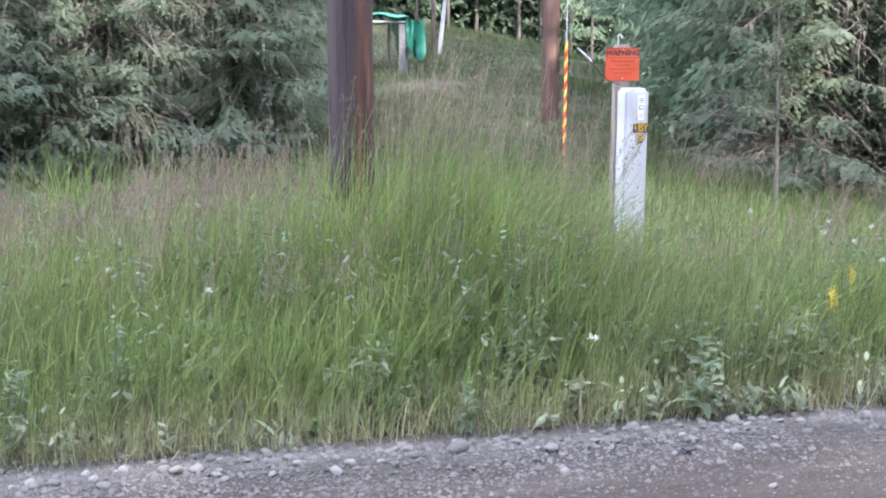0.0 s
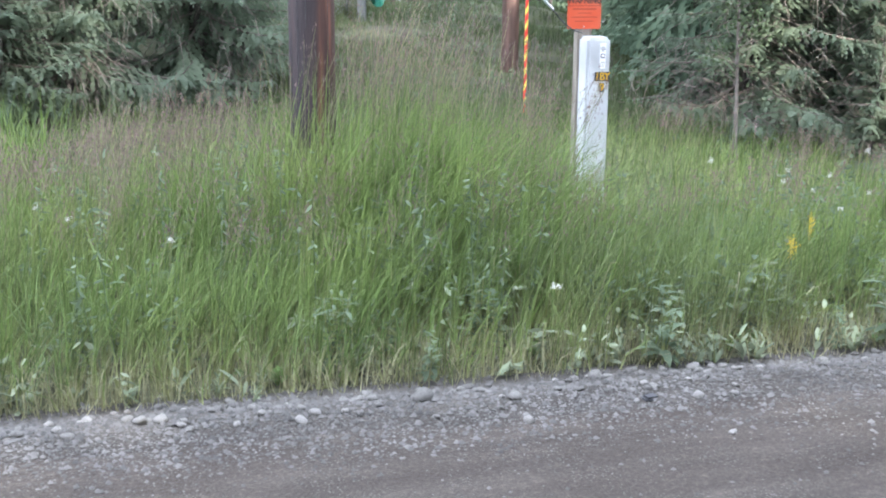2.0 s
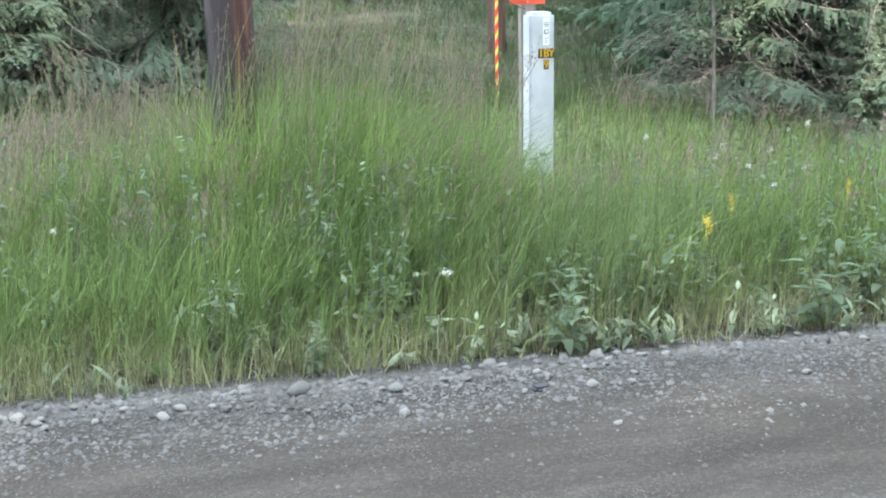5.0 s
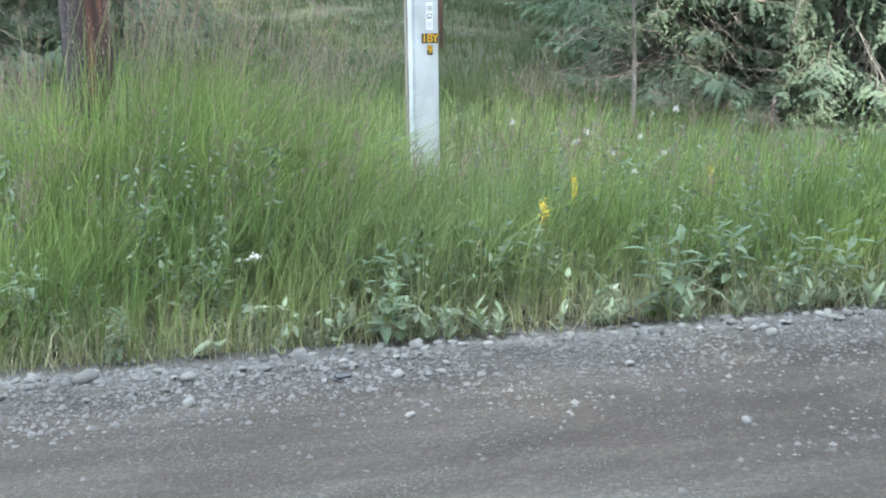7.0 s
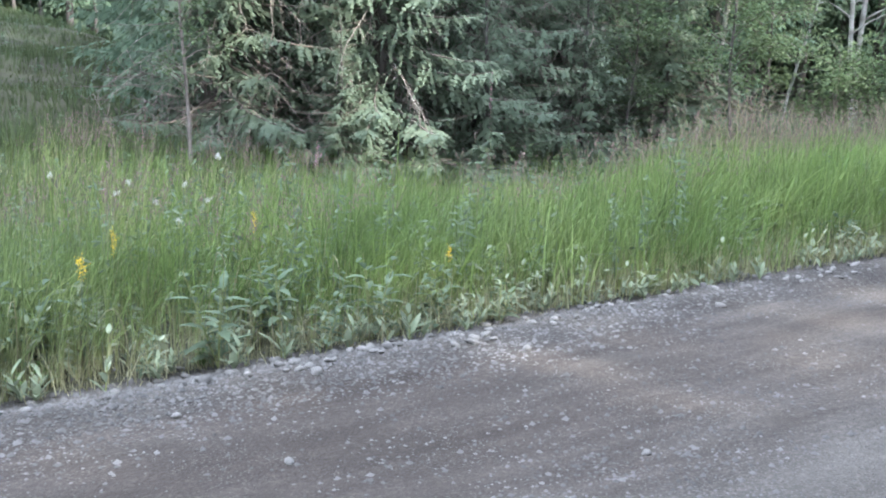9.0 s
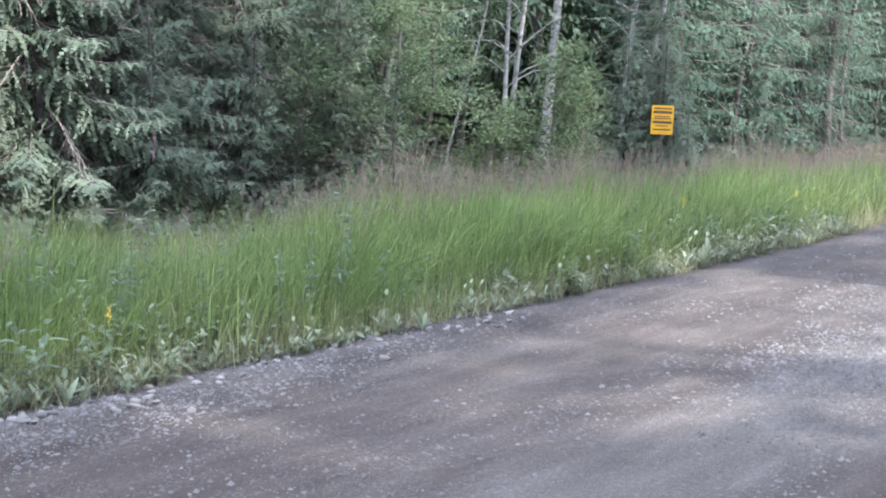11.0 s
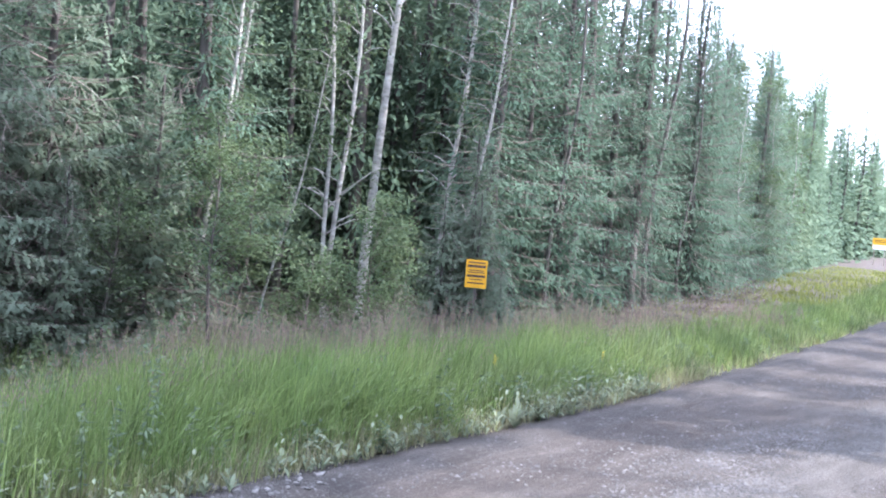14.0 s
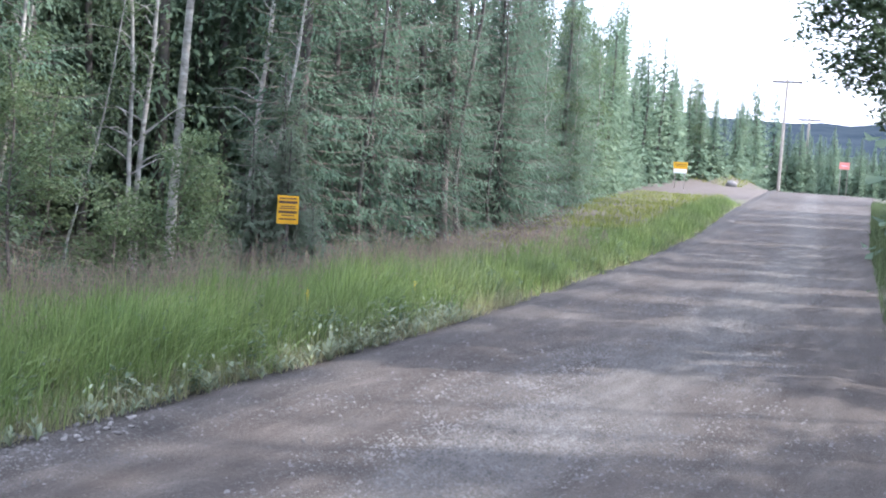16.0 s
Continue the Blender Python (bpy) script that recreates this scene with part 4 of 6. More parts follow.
for i, (seed, x, y, H, sp, nl, label) in enumerate((
        (51, 6.6, 12.0, 2.7, 0.55, 950, "thin leafy sapling in front of dark spruces"),
        (52, 13.75, 11.3, 3.3, 1.0, 4600, "leafy birch sapling with a slim grey stem at the wood's edge"),
        (53, 14.8, 10.6, 1.6, 0.9, 2400, "leafy willow bush at the wood's edge"),
        (54, 15.9, 10.35, 2.3, 1.0, 4600, "dense leafy willow bush at the wood's edge"),
        (55, 15.5, 10.6, 1.4, 0.9, 2200, "low leafy willow bush at the wood's edge"),
        (56, 13.6, 10.4, 0.75, 0.4, 520, "small bright green shrub behind tall grass"),
        (57, 15.4, 12.4, 3.0, 1.0, 3000, "leafy birch sapling with a slim grey stem at the wood's edge"),
        (58, 17.0, 10.7, 1.3, 0.7, 1700, "low leafy willow bush at the wood's edge"),
        (59, 12.6, 12.0, 2.2, 0.9, 1900, "leafy birch sapling with a slim grey stem at the wood's edge"))):
    ob = broadleaf(seed, H, sp, 30, int(nl * 1.5), 0.05, M["bark"] if "stem" in label else M["twig"], M["leaf"], label, bare=0.05 if "bush" in label or "shrub" in label else 0.3, r0=0.008 + 0.005 * H, kind="bush" if "bush" in label or "shrub" in label else "sapling", category="bush" if "bush" in label or "shrub" in label else "tree")
    ob.matrix_basis = place(x, y, 1.0, lean=(random.uniform(-4, 4), random.uniform(0, 5)))
snag = broadleaf(43, 9.0, 0.55, 26, 90, 0.05, M["bark"], M["needles"], "bare grey dead spruce trunk with short twigs", bare=0.15, r0=0.055, kind="dead_spruce", clump=0.2, rise=(-0.4, 0.1))
for x, y, s in ((28.0, 11.35, 1.15), (22.6, 11.0, 0.75), (30.4, 11.6, 0.6)):
    m = place(x, y, s, lean=(0.6, 1.2), turn=0)
    if snag.name in used:
        ob = copy_thing(snag, m)
    else:
        used.add(snag.name)
        snag.matrix_basis = m
        ob = snag
    tagged(ob, group="dead trunks along the wood's edge")
leafy = broadleaf(44, 8.0, 1.5, 34, 6500, 0.085, M["aspen_bark"], M["leaf"], "leafy light green aspen among the roadside spruces", bare=0.06, r0=0.035, kind="aspen_tree", clump=0.3)
for x, y, s in ((36.8, 12.6, 0.9), (42.6, 13.7, 0.95), (50.5, 15.4, 1.0), (92, 21.0, 0.95), (97, 21.3, 0.8)):
    m = place(x, y, s)
    if leafy.name in used:
        ob = copy_thing(leafy, m)
    else:
        used.add(leafy.name)
        leafy.matrix_basis = m
        ob = leafy
    tagged(ob, group="leafy aspens along the road")
roadside = broadleaf(61, 7.5, 2.0, 30, 24000, 0.07, M["bark"], M["leaf_dark"], "dark leafy poplar overhanging the road's edge", bare=0.4, r0=0.13, kind="poplar_tree", clump=0.12, rise=(-0.1, 0.35),
                     aims=((-2.1, 1.29, 3.52), (-2.1, 1.06, 3.22), (-2.1, 1.05, 3.78), (-2.1, 0.78, 3.55), (-2.05, 0.70, 3.14), (-2.0, 0.54, 2.84), (-2.1, 1.27, 3.88), (-2.1, 0.90, 3.38),
                           (-1.7, 0.9, 3.95), (-1.6, 0.6, 3.45), (-2.1, 0.93, 4.0), (-1.9, 0.48, 3.1), (-1.4, 1.25, 4.15), (-1.2, 0.7, 3.75)))
roadside.matrix_basis = place(16.6, 0.45, 1.0, turn=0)
thicket = broadleaf(62, 1.9, 0.95, 22, 2600, 0.075, M["twig"], M["leaf_dark"], "dark leafy willow bush on the far side of the road", bare=0.05, r0=0.02, kind="bush", category="bush")
for i, x in enumerate(np.arange(12.5, 46, 2.1)):
    m = place(x + random.uniform(-0.4, 0.4), float(edge_right(x)) - 1.15 + random.uniform(-0.15, 0.1), random.uniform(0.75, 1.1))
    ob = copy_thing(thicket, m) if i else thicket
    ob.matrix_basis = m
    tagged(ob, group="bushes across the road")


# ---- grass ----
def blades(x, y, h, width, lean, az, rng, seg=3):
    """Bent blades from root to tip as one mesh's vertices, triangles and position along the blade."""
    n = len(x)
    s = np.linspace(0, 1, seg + 1)
    d = np.stack([np.cos(az), np.sin(az)], -1)
    p = np.zeros((n, seg + 1, 3))
    p[:, :, 0] = x[:, None] + d[:, :1] * (lean * h)[:, None] * s[None] ** 2
    p[:, :, 1] = y[:, None] + d[:, 1:] * (lean * h)[:, None] * s[None] ** 2
    p[:, :, 2] = height(x, y)[:, None] + h[:, None] * s[None] * (1 - 0.35 * np.minimum(lean, 1.2)[:, None] * s[None])
    fa = rng.uniform(0, 2 * np.pi, n)
    side = np.stack([np.cos(fa), np.sin(fa), np.zeros(n)], -1)
    w = (width[:, None] * (1 - s[None, :-1]) ** 0.6)[..., None] * 0.5
    a, b, tip = p[:, :-1] - side[:, None] * w, p[:, :-1] + side[:, None] * w, p[:, -1:]
    v = np.concatenate([a, b, tip], 1)
    f = []
    for i in range(seg - 1):
        f += [[i, seg + i, seg + i + 1], [i, seg + i + 1, i + 1]]
    f.append([seg - 1, 2 * seg - 1, 2 * seg])
    F = (np.arange(n)[:, None, None] * (2 * seg + 1) + np.array(f)[None]).reshape(-1, 3)
    along = np.concatenate([s[:-1], s[:-1], [1.0]])
    return v.reshape(-1, 3), F, np.tile(along, n)


def verge_height(x, y):
    """How tall the grass grows: short at the gravel, rank round the pole, uneven in clumps."""
    l = y - edge_left(x)
    h = 0.30 + 0.42 * np.clip(l / 0.7, 0, 1) + 0.12 * wave(x, y, 1.9) + 0.07 * wave(x + 5, y, 4.3)
    h = h + 0.75 * np.exp(-((x - 1.9) / 0.95) ** 2 - ((y - 8.1) / 0.8) ** 2) + 0.28 * np.exp(-((x - 0.5) / 0.7) ** 2 - ((y - 8.9) / 0.8) ** 2)
    h = h + 0.3 * np.exp(-((x - 1.2) / 0.4) ** 2 - ((y - 7.9) / 0.4) ** 2)
    h = h - 0.3 * np.exp(-((x - 3.55) / 0.45) ** 2 - ((y - 8.3) / 0.9) ** 2)
    h = h * np.interp(x, [-20, 14, 18, 22, 80], [1, 1.05, 0.88, 0.62, 0.55])
    h = h * np.interp(l, [0, 2.4, 5, 8], [1, 1, 0.6, 0.5])
    return np.clip(h, 0.1, 1.35)


def sow(name, n, x0, x1, depth0, depth1, width, seg, seed, mat, tall=1.0, label="", gaps=0.25):
    rng = np.random.default_rng(seed)
    x = rng.uniform(x0, x1, n)
    l = depth0 + (depth1 - depth0) * rng.uniform(0, 1, n)
    y = edge_left(x) + l
    # blades stand in tufts
    tx, ty = np.round(x / 0.16) * 0.16, np.round(y / 0.16) * 0.16
    k = rng.uniform(0.25, 0.95, n)
    jit = np.sin(tx * 91.7 + ty * 47.3) * 0.06
    x, y = x + (tx + jit - x) * 0.55 * k * (x < 25), y + (ty - jit - y) * 0.55 * k * (x < 25)
    keep = (wave(x, y, 2.7) * np.where(x < 24, 1.0, 0.25) + rng.uniform(-0.9, 0.9, n) > -1.0 + gaps) & (y > edge_left(x) + 0.03 + 0.12 * np.abs(wave(x, y, 5)) + 0.25 * np.exp(-((x - 4.5) / 1.1) ** 2) + 0.25 * np.exp(-((x - 13.4) / 1.2) ** 2))
    near_edge = np.clip(1 - (y - edge_left(x)) / 0.55, 0, 1)
    keep &= 0.5 * wave(x * 1.3, y, 4.1) + rng.uniform(0, 1, n) > near_edge * 0.85
    x, y = x[keep], y[keep]
    n = len(x)
    h = verge_height(x, y) * tall * rng.uniform(0.55, 1.2, n)
    lean = np.abs(rng.normal(0.3, 0.34, n)) + 0.45 * (rng.uniform(0, 1, n) < 0.2)
    az = rng.normal(0.2, 1.4, n)
    v, f, a = blades(x, y, h, width * rng.uniform(0.5, 1.5, n), lean, az, rng, seg)
    ob = part_np(name, v, f, mat, None, a)
    return tagged(ob, label, "grass", kind="stuff")


sow("verge_grass", 52000, -5, 15, 0.02, 2.6, 0.009, 3, 71, M["grass"], label="tall rank green grass on the road verge")
sow("verge_grass", 24000, -6, 16, 2.4, 7.2, 0.013, 3, 72, M["grass"], tall=0.95, label="tall rank green grass behind the verge", gaps=0.15)
sow("verge_grass", 24000, 15, 31, 0.02, 2.2, 0.014, 3, 73, M["grass"], label="tall rank green grass on the road verge")
sow("verge_grass", 5000, 14, 20, 2.3, 5.0, 0.015, 3, 70, M["grass"], tall=0.75, label="tall rank green grass behind the verge", gaps=0.3)
sow("verge_grass", 14000, 31, 57, 0.02, 1.5, 0.024, 2, 74, M["grass"], label="strip of green grass beside the road")
sow("verge_weeds", 15000, 33, 64, 1.3, 5.8, 0.022, 2, 68, M["weed_yellow"], tall=0.5, label="yellow-green weeds before the far trees", gaps=0.75)
sow("verge_weeds", 4500, 24, 36, 1.4, 5.6, 0.02, 2, 75, M["weed_yellow"], tall=0.4, label="sparse yellow-green weeds on scraped dirt", gaps=0.5)


sow("verge_weeds", 5000, 90, 125, 2.6, 7.5, 0.035, 2, 69, M["weed_yellow"], tall=0.8, label="yellow-green weeds on the bank by the side drive", gaps=0.4)


def dry_grass():
    """Short bleached stems and leaf litter at the foot of the verge."""
    rng = np.random.default_rng(64)
    n = 7000
    x = rng.uniform(-3, 18, n)
    y = edge_left(x) + 0.03 + np.abs(rng.normal(0.12, 0.3, n))
    v, f, a = blades(x, y, rng.uniform(0.08, 0.42, n), rng.uniform(0.004, 0.009, n), np.abs(rng.normal(0.6, 0.5, n)), rng.uniform(0, 6.28, n), rng, 2)
    return tagged(part_np("dry_grass", v, f, M["dry_grass"], None, a), "short bleached dry grass at the verge's foot", "grass", kind="stuff")


dry_grass()


def rank_grass():
    """Broad arching reed grass in front of the pole."""
    rng = np.random.default_rng(76)
    n = 5200
    x = np.concatenate([rng.normal(2.1, 0.75, n), rng.normal(10.5, 1.6, n // 2), rng.normal(-1, 1.5, n // 3)])
    y = np.concatenate([rng.normal(7.9, 0.6, n), rng.normal(6.7, 0.45, n // 2), rng.normal(8.5, 1.0, n // 3)])
    wx = rng.uniform(5.5, 17, n)
    x, y = np.append(x, wx), np.append(y, edge_left(wx) + rng.uniform(0.3, 2.6, n))
    ok = y > edge_left(x) + 0.15
    x, y = x[ok], y[ok]
    k = len(x)
    v, f, a = blades(x, y, verge_height(x, y) * rng.uniform(0.6, 1.25, k), rng.uniform(0.008, 0.016, k), np.abs(rng.normal(0.55, 0.35, k)), rng.normal(-0.1, 1.2, k), rng, 4)
    rank = Heap()
    rank.add(v, f, a)
    k = 110
    x, y = rng.normal(-0.72, 0.17, k), rng.normal(10.1, 0.12, k)
    rank.add(*blades(x, y, rng.uniform(0.55, 1.3, k), rng.uniform(0.014, 0.026, k), np.abs(rng.normal(0.4, 0.3, k)), rng.uniform(-1.2, 4.3, k), rng, 4))
    return tagged(rank.part("rank_grass", M["reed"]), "broad arching blades of rank grass", "grass", kind="stuff")


rank_grass()


def trail_grass():
    rng = np.random.default_rng(77)
    n = 36000
    y = rng.uniform(12.2, 33, n)
    x = rng.uniform(-1, 1, n) * 3.6 + 5.2 + (y - 14) * 0.13
    x[: n // 5] = rng.uniform(-8, 14, n // 5)
    y[: n // 5] = rng.uniform(12.2, 16, n // 5)
    bare = np.exp(-((x - 4.9) / 0.5) ** 2 - ((y - 21.3) / 0.5) ** 2) > 0.35
    x, y, n = x[~bare], y[~bare], int(np.sum(~bare))
    h = (0.16 + 0.12 * wave(x, y, 1.1) + 0.25 * np.clip(14 - y, 0, 1)) * rng.uniform(0.5, 1.4, n)
    v, f, a = blades(x, y, np.clip(h, 0.06, 1), 0.012 * rng.uniform(0.6, 1.5, n), np.abs(rng.normal(0.3, 0.3, n)), rng.uniform(0, 6.28, n), rng, 2)
    return tagged(part_np("trail_grass", v, f, M["trail_grass"], None, a), "shorter green grass on the cleared trail", "grass", kind="stuff")


trail_grass()


def right_verge():
    rng = np.random.default_rng(78)
    n = 9000
    x = rng.uniform(4, 70, n)
    y = edge_right(x) - 0.05 - np.abs(rng.normal(0, 0.9, n))
    h = rng.uniform(0.15, 0.5, n)
    v, f, a = blades(x, y, h, 0.012 + 0.012 * (x > 25), np.abs(rng.normal(0.3, 0.3, n)), rng.uniform(0, 6.28, n), rng, 2)
    return tagged(part_np("verge_grass", v, f, M["trail_grass"], None, a), "low grass on the far verge across the road", "grass", kind="stuff")


right_verge()


def seed_heads():
    """Flowering grass stems with loose purplish-tan panicles."""
    rng = np.random.default_rng(79)
    stems, heads = Heap(), Heap()
    n = 3800
    xs_ = rng.uniform(-5, 26, n)
    ls = 0.6 + np.abs(rng.normal(1.9, 1.2, n))
    patch = wave(xs_ + 2, ls * 2, 0.8)
    for cx, cy, k in ((1.95, 8.4, 130), (0.7, 9.6, 80), (2.75, 8.2, 70), (5.1, 10.5, 40), (-1.3, 8.2, 25), (-0.9, 7.3, 45), (-0.3, 7.9, 40), (0.4, 7.4, 25), (-1.2, 9.2, 40), (0.1, 9.3, 70), (3.0, 8.0, 70), (5.9, 9.6, 25), (10.0, 8.3, 60), (11.3, 7.9, 60), (12.6, 7.9, 70), (13.8, 7.8, 70), (15.3, 7.8, 70), (16.8, 7.7, 60), (18.4, 7.8, 60), (6.9, 10.3, 25), (10.5, 8.0, 90)):
        gx = rng.normal(cx, 0.3, k)
        xs_, ls = np.concatenate([xs_, gx]), np.concatenate([ls, rng.normal(cy, 0.3, k) - edge_left(gx)])
        patch = np.concatenate([patch, np.full(k, 1.0)])
    for x, l, p in zip(xs_, ls, patch):
        if (p < -0.1 and rng.uniform() < 0.8) or (x > 7 and l > 2.7 and p < 1):
            continue
        y = edge_left(x) + l
        if 2.95 < x < 4.1 and 7.2 < y < 9.2 or (2.2 < x < 7 and l > 2 and p < 1 and rng.uniform() < 0.8):
            continue
        h = float(verge_height(np.array([x]), np.array([y]))[0]) * rng.uniform(0.95, 1.3) * (1.12 if p == 1.0 else 1)
        z = float(height(x, y))
        ln, az = rng.uniform(0.08, 0.35), rng.normal(0.2, 1.0)
        s = np.linspace(0, 1, 5)
        path = np.stack([x + np.cos(az) * ln * h * s ** 2, y + np.sin(az) * ln * h * s ** 2, z + h * s], -1)
        stems.add(*tube_np(path, np.full(5, 0.0016), 3))
        k = 26
        t = rng.uniform(0.74, 1.0, k)
        c = np.stack([np.interp(t, s, path[:, q]) for q in range(3)], -1)
        w = 0.045 * (1.05 - t)[:, None] * 3.2
        tip = c + rng.normal(0, 1, (k, 3)) * w * np.array([1, 1, 0.4]) + np.array([0, 0, 0.022])
        side = unit(rng.normal(0, 1, (k, 3))) * 0.0045
        v = np.stack([tip - side, tip + side, tip + np.array([0, 0, 0.022]) + rng.normal(0, 0.004, (k, 3))], 1).reshape(-1, 3)
        heads.add(v, np.arange(3 * k).reshape(k, 3))
    tagged(stems.part("grass_stems", M["straw"]), "thin straw-coloured flowering grass stems", "grass", kind="stuff")
    tagged(heads.part("seed_heads", M["seed"]), "loose purplish tan grass seed heads", "grass", kind="stuff")


seed_heads()


# ---- weeds and flowers ----
def lance_leaf(p, d, up, ln, wd, heap, curl=0.25):
    s = np.array([0, 0.25, 0.55, 0.8, 1.0])
    w = wd * np.array([0.12, 0.8, 1.0, 0.6, 0.0])
    side = unit(np.cross(d, up)[None])[0]
    c = p[None] + d[None] * (ln * s)[:, None] - up[None] * (curl * ln * s ** 2)[:, None]
    l, r = c - side[None] * w[:, None] / 2 + up[None] * (w * 0.18)[:, None], c + side[None] * w[:, None] / 2 + up[None] * (w * 0.18)[:, None]
    v = np.concatenate([l, c, r])
    f = []
    for i in range(4):
        f += [[i, 5 + i, 6 + i, i + 1], [5 + i, 10 + i, 11 + i, 6 + i]]
    heap.add(v, f)


def weed(seed, H, leaves, ln, wd, mat, label, rise=(0.1, 0.9), root=0.08):
    rng = np.random.default_rng(seed)
    ob = tagged(new("weed_plant"), label, "plant")
    stems, lv = Heap(), Heap()
    for _ in range(rng.integers(2, 5) if root > 0.05 else rng.integers(1, 3)):
        lean, az, h = rng.uniform(0.05, 0.35), rng.uniform(0, 6.28), H * rng.uniform(0.6, 1.0)
        s = np.linspace(0, 1, 5)
        path = np.stack([np.cos(az) * lean * h * s, np.sin(az) * lean * h * s, h * s], -1)
        stems.add(*tube_np(path, 0.004 * (1 - 0.6 * s), 4))
        for i in range(leaves):
            t = root + (0.98 - root) * ((i + rng.uniform(0, 1)) / leaves) ** (1.0 if root > 0.05 else 1.8)
            a = rng.uniform(0, 6.28)
            d = unit(np.array([[np.cos(a), np.sin(a), rng.uniform(*rise)]]))[0]
            up = unit(np.array([[-d[0] * d[2], -d[1] * d[2], d[0] ** 2 + d[1] ** 2 + 1e-3]]))[0]
            q = np.array([np.interp(t, s, path[:, k]) for k in range(3)])
            lance_leaf(q, d, up, ln * rng.uniform(0.5, 1.15) * (1.2 - 0.6 * t), wd * rng.uniform(0.7, 1.2) * (1.2 - 0.6 * t), lv, rng.uniform(0.2, 0.7) if root > 0.05 else rng.uniform(0.05, 0.4))
    tagged(stems.part("stem", M["stem"], ob), kind="stuff")
    tagged(lv.part("leaf_foliage", mat, ob, smooth=True), kind="stuff")
    return ob


weeds = [weed(81, 0.34, 5, 0.15, 0.036, M["weed_pale"], "dusty grey-green broadleaf weed at the gravel edge", (0.5, 1.9), 0.0),
         weed(82, 0.42, 8, 0.15, 0.045, M["weed"], "leafy green weed at the gravel edge"),
         weed(83, 0.62, 12, 0.13, 0.032, M["weed"], "tall leafy weed among the grass"),
         weed(84, 0.22, 5, 0.17, 0.042, M["weed_pale"], "dusty grey-green broadleaf weed at the gravel edge", (0.4, 2.2), 0.0)]
weeds.append(weed(85, 0.3, 6, 0.15, 0.085, M["round_leaf"], "bright green round-leaved weed low in the grass", (0.4, 1.6), 0.0))
random.seed(9)
spots = [(4, x, l) for x, l in ((0.75, 0.35), (0.95, 0.42), (1.1, 0.3), (0.62, 0.5), (2.2, 0.45), (3.35, 0.3), (3.5, 0.4), (4.3, 0.25), (6.2, 0.3), (7.6, 0.35), (8.9, 0.25), (10.4, 0.3))]
spots += [(0, random.uniform(-1.2, 16), random.uniform(0.0, 0.45)) for _ in range(44)] + [(3, random.uniform(-1, 15), random.uniform(-0.02, 0.4)) for _ in range(34)]
spots += [(random.choice([0, 0, 3, 1]), random.uniform(2.6, 6.6), random.uniform(0.03, 1.0)) for _ in range(64)] + [(random.choice([0, 3]), random.uniform(5.5, 13), random.uniform(0.0, 0.45)) for _ in range(40)] + [(random.choice([0, 3]), random.uniform(2.5, 13.5), random.uniform(-0.02, 0.22)) for _ in range(56)] + [(1, random.uniform(-1, 16), random.uniform(0.1, 0.7)) for _ in range(14)]
spots += [(2, random.uniform(-1, 7), random.uniform(0.4, 2.6)) for _ in range(55)] + [(2, random.uniform(1.4, 4.6), random.uniform(0.8, 2.6)) for _ in range(25)]
spots += [(random.choice([0, 0, 3, 1]), random.uniform(11.8, 15.4), random.uniform(0.02, 0.6)) for _ in range(60)]
tall_stems, tall_leaves, low_stems, low_leaves = Heap(), Heap(), Heap(), Heap()


def joined(ob, m, stems, leaves):
    """Adds one more plant of a kind to the joined mass of its kind."""
    for child in ob.children:
        me, heap = child.data, stems if child.name.startswith("stem") else leaves
        co = np.empty(len(me.vertices) * 3, dtype=np.float32)
        me.vertices.foreach_get("co", co)
        w = np.array(m)
        heap.add(co.reshape(-1, 3) @ w[:3, :3].T + w[:3, 3], [list(p.vertices) for p in me.polygons])


count = 0
for kind, x, l in spots:
    y = float(edge_left(x)) + l
    m = place(x, y, random.uniform(0.5, 1.1) * (1.15 if 11.5 < x < 15.5 or 3 < x < 6 else 1) if kind != 2 else random.uniform(0.8, 1.2), sink=0.0)
    if l < 0.25:
        m.translation.z = float(road_level(x, y)) + 0.0 if l < 0.2 else m.translation.z
    src = weeds[kind]
    count += 1
    if src.name in used and (kind == 2 and l > 0.9 or count > 350):
        joined(src, m, *((tall_stems, tall_leaves) if kind == 2 else (low_stems, low_leaves)))
    elif src.name in used:
        copy_thing(src, m)
    else:
        used.add(src.name)
        src.matrix_basis = m
for stems, leaves, mat, label in ((tall_stems, tall_leaves, M["weed"], "tall leafy weeds deep in the verge grass"), (low_stems, low_leaves, M["weed_pale"], "dusty grey-green low weeds at the gravel edge")):
    mass = tagged(new("weed_patch"), label, "plant", kind="stuff")
    tagged(stems.part("stem", M["stem"], mass), kind="stuff")
    tagged(leaves.part("leaf_foliage", mat, mass, smooth=True), kind="stuff")


